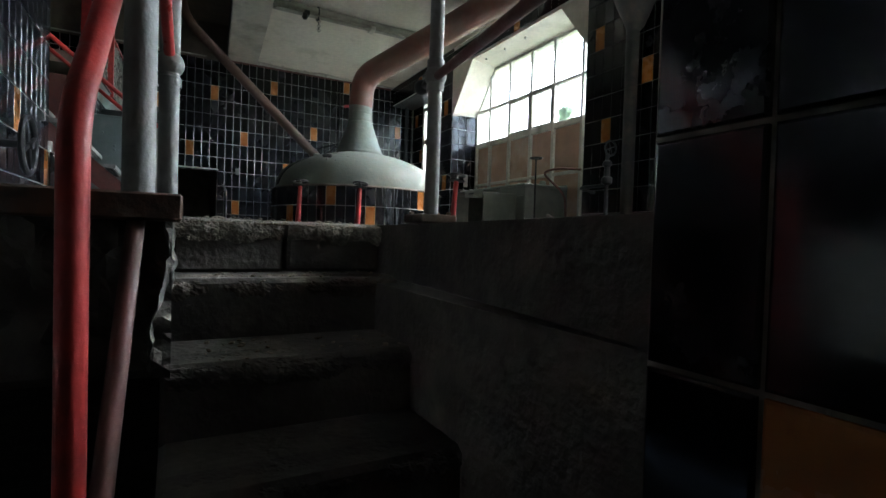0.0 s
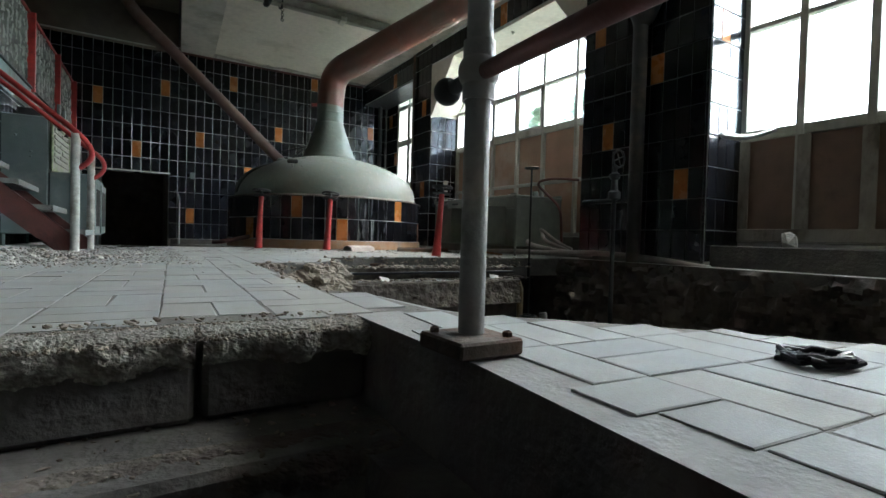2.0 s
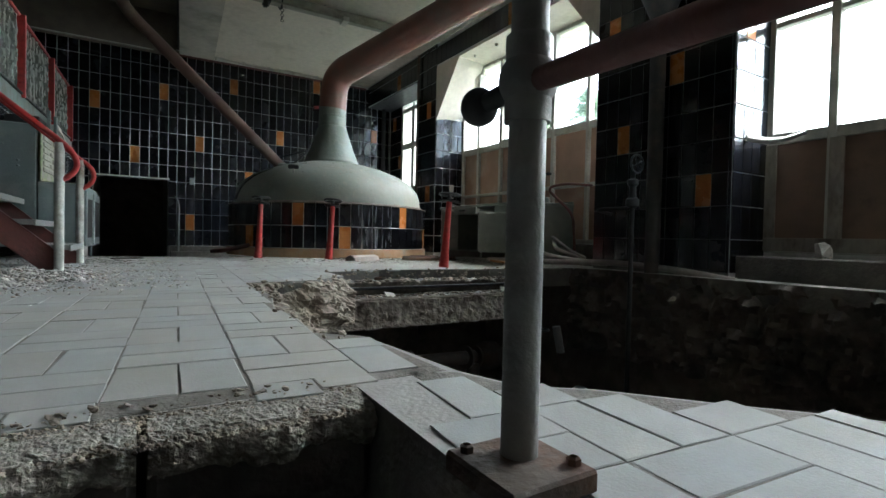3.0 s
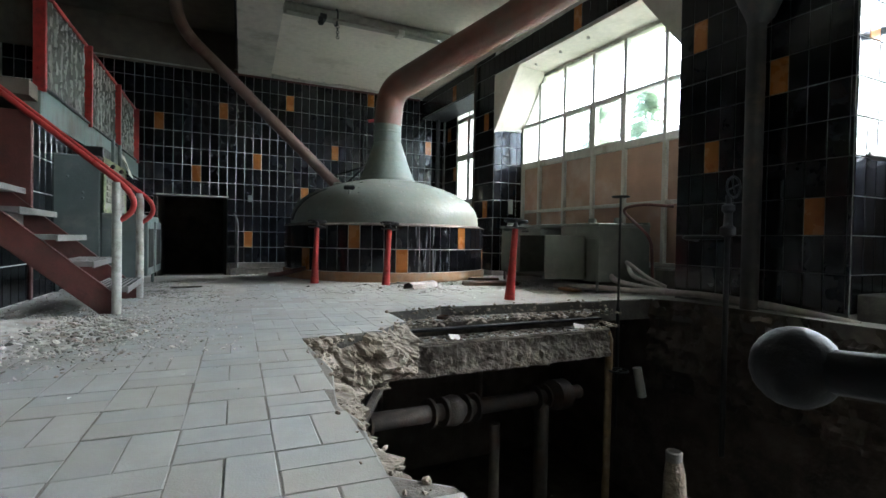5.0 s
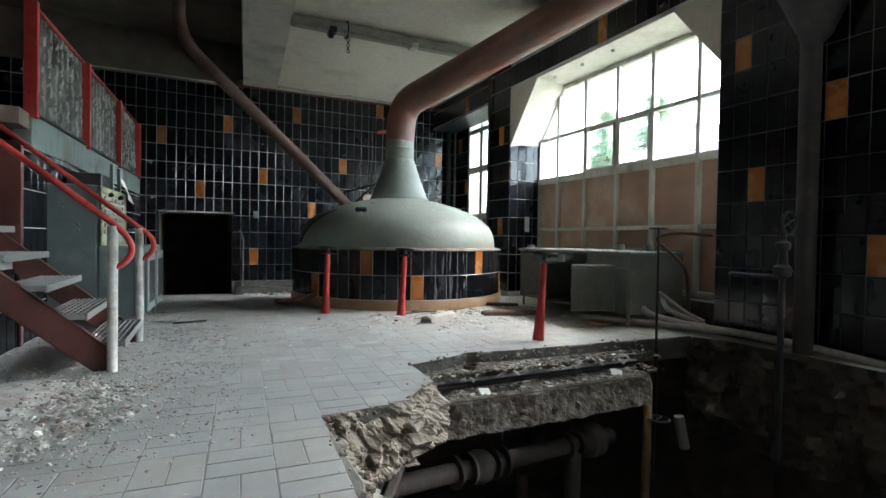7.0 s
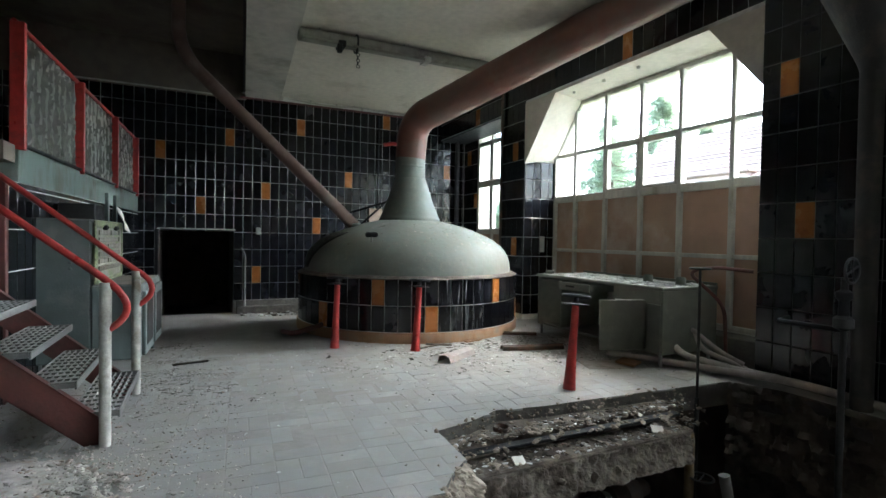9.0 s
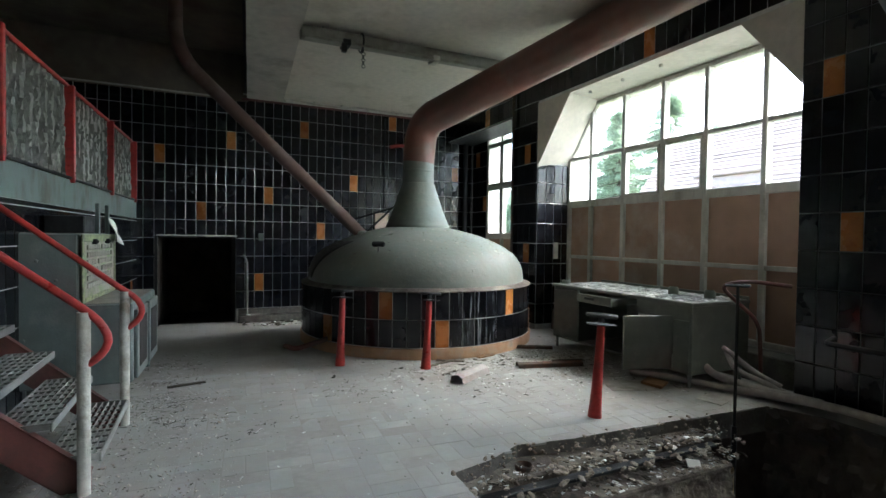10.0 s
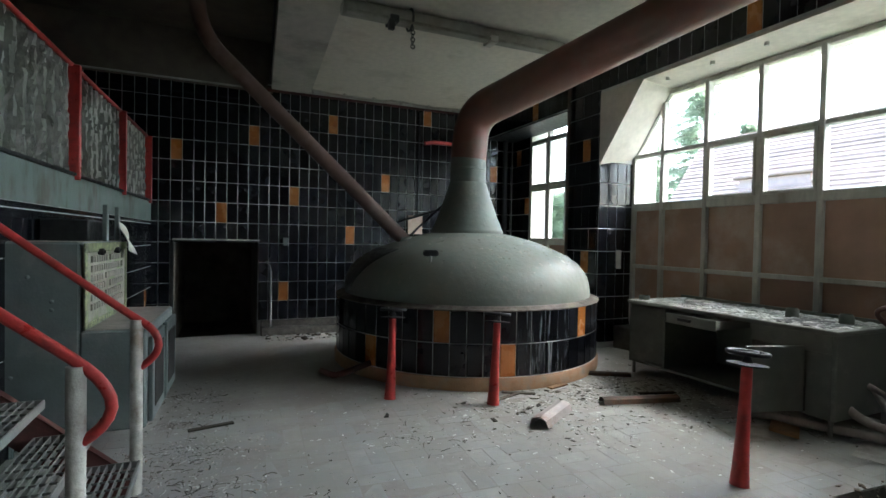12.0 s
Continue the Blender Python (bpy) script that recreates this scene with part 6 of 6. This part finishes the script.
# ---- outside ----
# needles lighter than real foliage: haze and glare put into the colour
LEAF = material("haze_paled_needles", (0.19, 0.25, 0.16), 0.7, vary=0.35, scale=3, bump=0, island=0.5)
_lt = LEAF.node_tree
_tr, _mx = _lt.nodes.new("ShaderNodeBsdfTranslucent"), _lt.nodes.new("ShaderNodeMixShader")
_tr.inputs["Color"].default_value = (0.46, 0.55, 0.38, 1)
_mx.inputs["Fac"].default_value = 0.55
_lt.links.new(_lt.nodes["Principled BSDF"].outputs[0], _mx.inputs[1])
_lt.links.new(_tr.outputs[0], _mx.inputs[2])
_lt.links.new(_mx.outputs[0], _lt.nodes["Material Output"].inputs["Surface"])
BARK = material("brown_bark", (0.12, 0.09, 0.07), 0.9, vary=0.3, bump=0.6)
ROOF = material("faded_clay_roof_tile", (0.50, 0.36, 0.28), 0.8, vary=0.2, scale=4, stain=(0.36, 0.26, 0.20), stain_scale=2, island=0.25)
RENDER_WALL = material("pale_house_plaster", (0.60, 0.46, 0.40), 0.85, vary=0.1)
GRASS = material("dry_grass_ground", (0.12, 0.16, 0.07), 0.9, vary=0.3, scale=0.8, stain=(0.25, 0.23, 0.18), stain_scale=0.4)
bm = bmesh.new()
vs = [bm.verts.new(p) for p in ((5.26, -600, -1.2), (900, -600, -1.2), (900, 900, -1.2), (5.26, 900, -1.2))]
bm.faces.new(vs)
thing("ground", bm, GRASS, "grassy ground outside the windows", "ground", "structure")


def leaf(r, c, s):
    a, d = Vector((r.uniform(-1, 1), r.uniform(-1, 1), r.uniform(-0.7, 0.3))) * s, Vector((r.uniform(-1, 1), r.uniform(-1, 1), r.uniform(-1, 1))) * s * 0.4
    return [tuple(c - a), tuple(c + d), tuple(c + a), tuple(c - d)], [(0, 1, 2, 3)]


def tree(x, y, height, spread, seed, name, label, conifer=True):
    r = random.Random(seed)
    t = holder(name, (x, y, -1.2), label, "tree")
    bm = sweep([(x, y, -1.2), (x + 0.1, y, -1.2 + height * 0.5), (x, y + 0.1, -1.2 + height * 0.98)], [0.22, 0.13, 0.03], 10)
    leaves = []
    for k in range(190):
        f = r.uniform(0.12, 0.98)
        z = -1.2 + height * f
        reach = spread * ((1 - f) ** 0.8 + 0.06 if conifer else math.sin(min(1, f * 1.15) * 2.8) + 0.15) * r.uniform(0.65, 1.15)
        a = r.uniform(0, 6.283)
        tip = Vector((x + reach * math.cos(a), y + reach * math.sin(a), z - (0.25 * reach if conifer else -0.35 * reach)))
        root = Vector((x, y, z))
        add_sweep(bm, [root, root.lerp(tip, 0.6) + Vector((0, 0, 0.05)), tip], [0.035, 0.02, 0.006], 5)
        for n in range(int(220 + 260 * reach / spread)):
            g = r.uniform(0.2, 1.05)
            c = root.lerp(tip, g) + Vector((r.gauss(0, 0.12), r.gauss(0, 0.12), r.gauss(-0.05, 0.09)))
            leaves.append(leaf(r, c, r.uniform(0.05, 0.10)))
    part("trunk", bm, BARK, t)
    scatter("crown", [([(v[0] - x, v[1] - y, v[2] + 1.2) for v in vv], ff) for vv, ff in leaves], LEAF, "", "", "", t)
    return t


tree(24.0, 22.6, 11.6, 5.2, 1, "spruce_tree", "spruce tree in haze-paled green beside the neighbouring house")
tree(23.2, 25.6, 10.8, 4.4, 5, "spruce_tree", "spruce tree in haze-paled green beside the neighbouring house")
tree(26.0, 20.9, 9.4, 3.4, 6, "spruce_tree", "spruce tree in haze-paled green beside the neighbouring house")
tree(25.5, 28.2, 11.5, 3.6, 2, "spruce_tree", "spruce tree in haze-paled green beside the neighbouring house")
tree(17.5, 27.2, 5.2, 2.6, 3, "leafy_shrub", "bright green leafy shrub outside the window", False)
house = holder("neighbour_house", (20, 12, -1.2), "neighbouring house with a faded orange tiled roof", "house")
part("wall", box(16.4, 20.4, 10.5, 16.9, -1.2, 3.1), RENDER_WALL, house, "pale plastered wall")
EAVE, RIDGE, Y_NEAR, Y_FAR, HIP, Z_EAVE, Z_RIDGE = 15.8, 18.4, 10.2, 17.1, -0.6, 3.0, 5.75
courses = 17
bm = bmesh.new()
for k in range(courses):
    f0, f1 = k / courses, (k + 1) / courses
    x0, x1 = EAVE + (RIDGE - EAVE) * f0, EAVE + (RIDGE - EAVE) * f1 + 0.05
    z0, z1 = Z_EAVE + (Z_RIDGE - Z_EAVE) * f0, Z_EAVE + (Z_RIDGE - Z_EAVE) * f1
    y0, y1 = Y_FAR - HIP * f0, Y_FAR - HIP * f1
    v = [bm.verts.new(p) for p in ((x0, Y_NEAR, z0 + 0.03), (x0, y0, z0 + 0.03), (x1, y1, z1 + 0.01), (x1, Y_NEAR, z1 + 0.01), (x0, Y_NEAR, z0 - 0.02), (x0, y0, z0 - 0.02))]
    bm.faces.new((v[0], v[1], v[2], v[3])), bm.faces.new((v[4], v[5], v[1], v[0]))
part("roof", bm, ROOF, house, "courses of faded roof tiles")
bm = bmesh.new()
v = [bm.verts.new(p) for p in ((EAVE, Y_FAR, Z_EAVE), (RIDGE, Y_FAR - HIP, Z_RIDGE), (21.0, Y_FAR, Z_EAVE), (21.0, Y_NEAR, Z_EAVE), (RIDGE, Y_NEAR, Z_RIDGE))]
bm.faces.new((v[0], v[2], v[1])), bm.faces.new((v[1], v[2], v[3], v[4]))
part("rear_roof", bm, ROOF, house)
bm = bmesh.new()
for y in (10.42, 10.5):
    bm.verts.new((16.2, y, 3.0)), bm.verts.new((20.6, y, 3.0)), bm.verts.new((RIDGE, y, Z_RIDGE - 0.12))
g = list(bm.verts)
bm.faces.new((g[0], g[1], g[2])), bm.faces.new((g[5], g[4], g[3]))
for a, b in ((0, 1), (1, 2), (2, 0)):
    bm.faces.new((g[b], g[a], g[a + 3], g[b + 3]))
part("gable", bm, RENDER_WALL, house, "pale plastered gable")
part("gutter", sweep([(EAVE - 0.1, Y_NEAR, 2.98), (EAVE - 0.1, Y_FAR, 2.98)], 0.07, 8), GALV, house, "grey gutter", smooth=True)
dormer = part("dormer", box(16.1, 17.6, 12.1, 14.4, 3.05, 3.62), RENDER_WALL, house, "pinkish dormer wall")
part("dormer_roof", box(15.95, 17.8, 11.95, 14.55, 3.63, 3.72, 0.02), ROOF, dormer)
for y in (11.2, 13.2, 15.2):
    w = part("window", box(16.35, 16.4, y - 0.5, y + 0.5, 0.6, 2.0), GLASS, house)
    part("frame", box(16.32, 16.39, y - 0.55, y + 0.55, 0.5, 0.6), FRAME_PAINT, w)
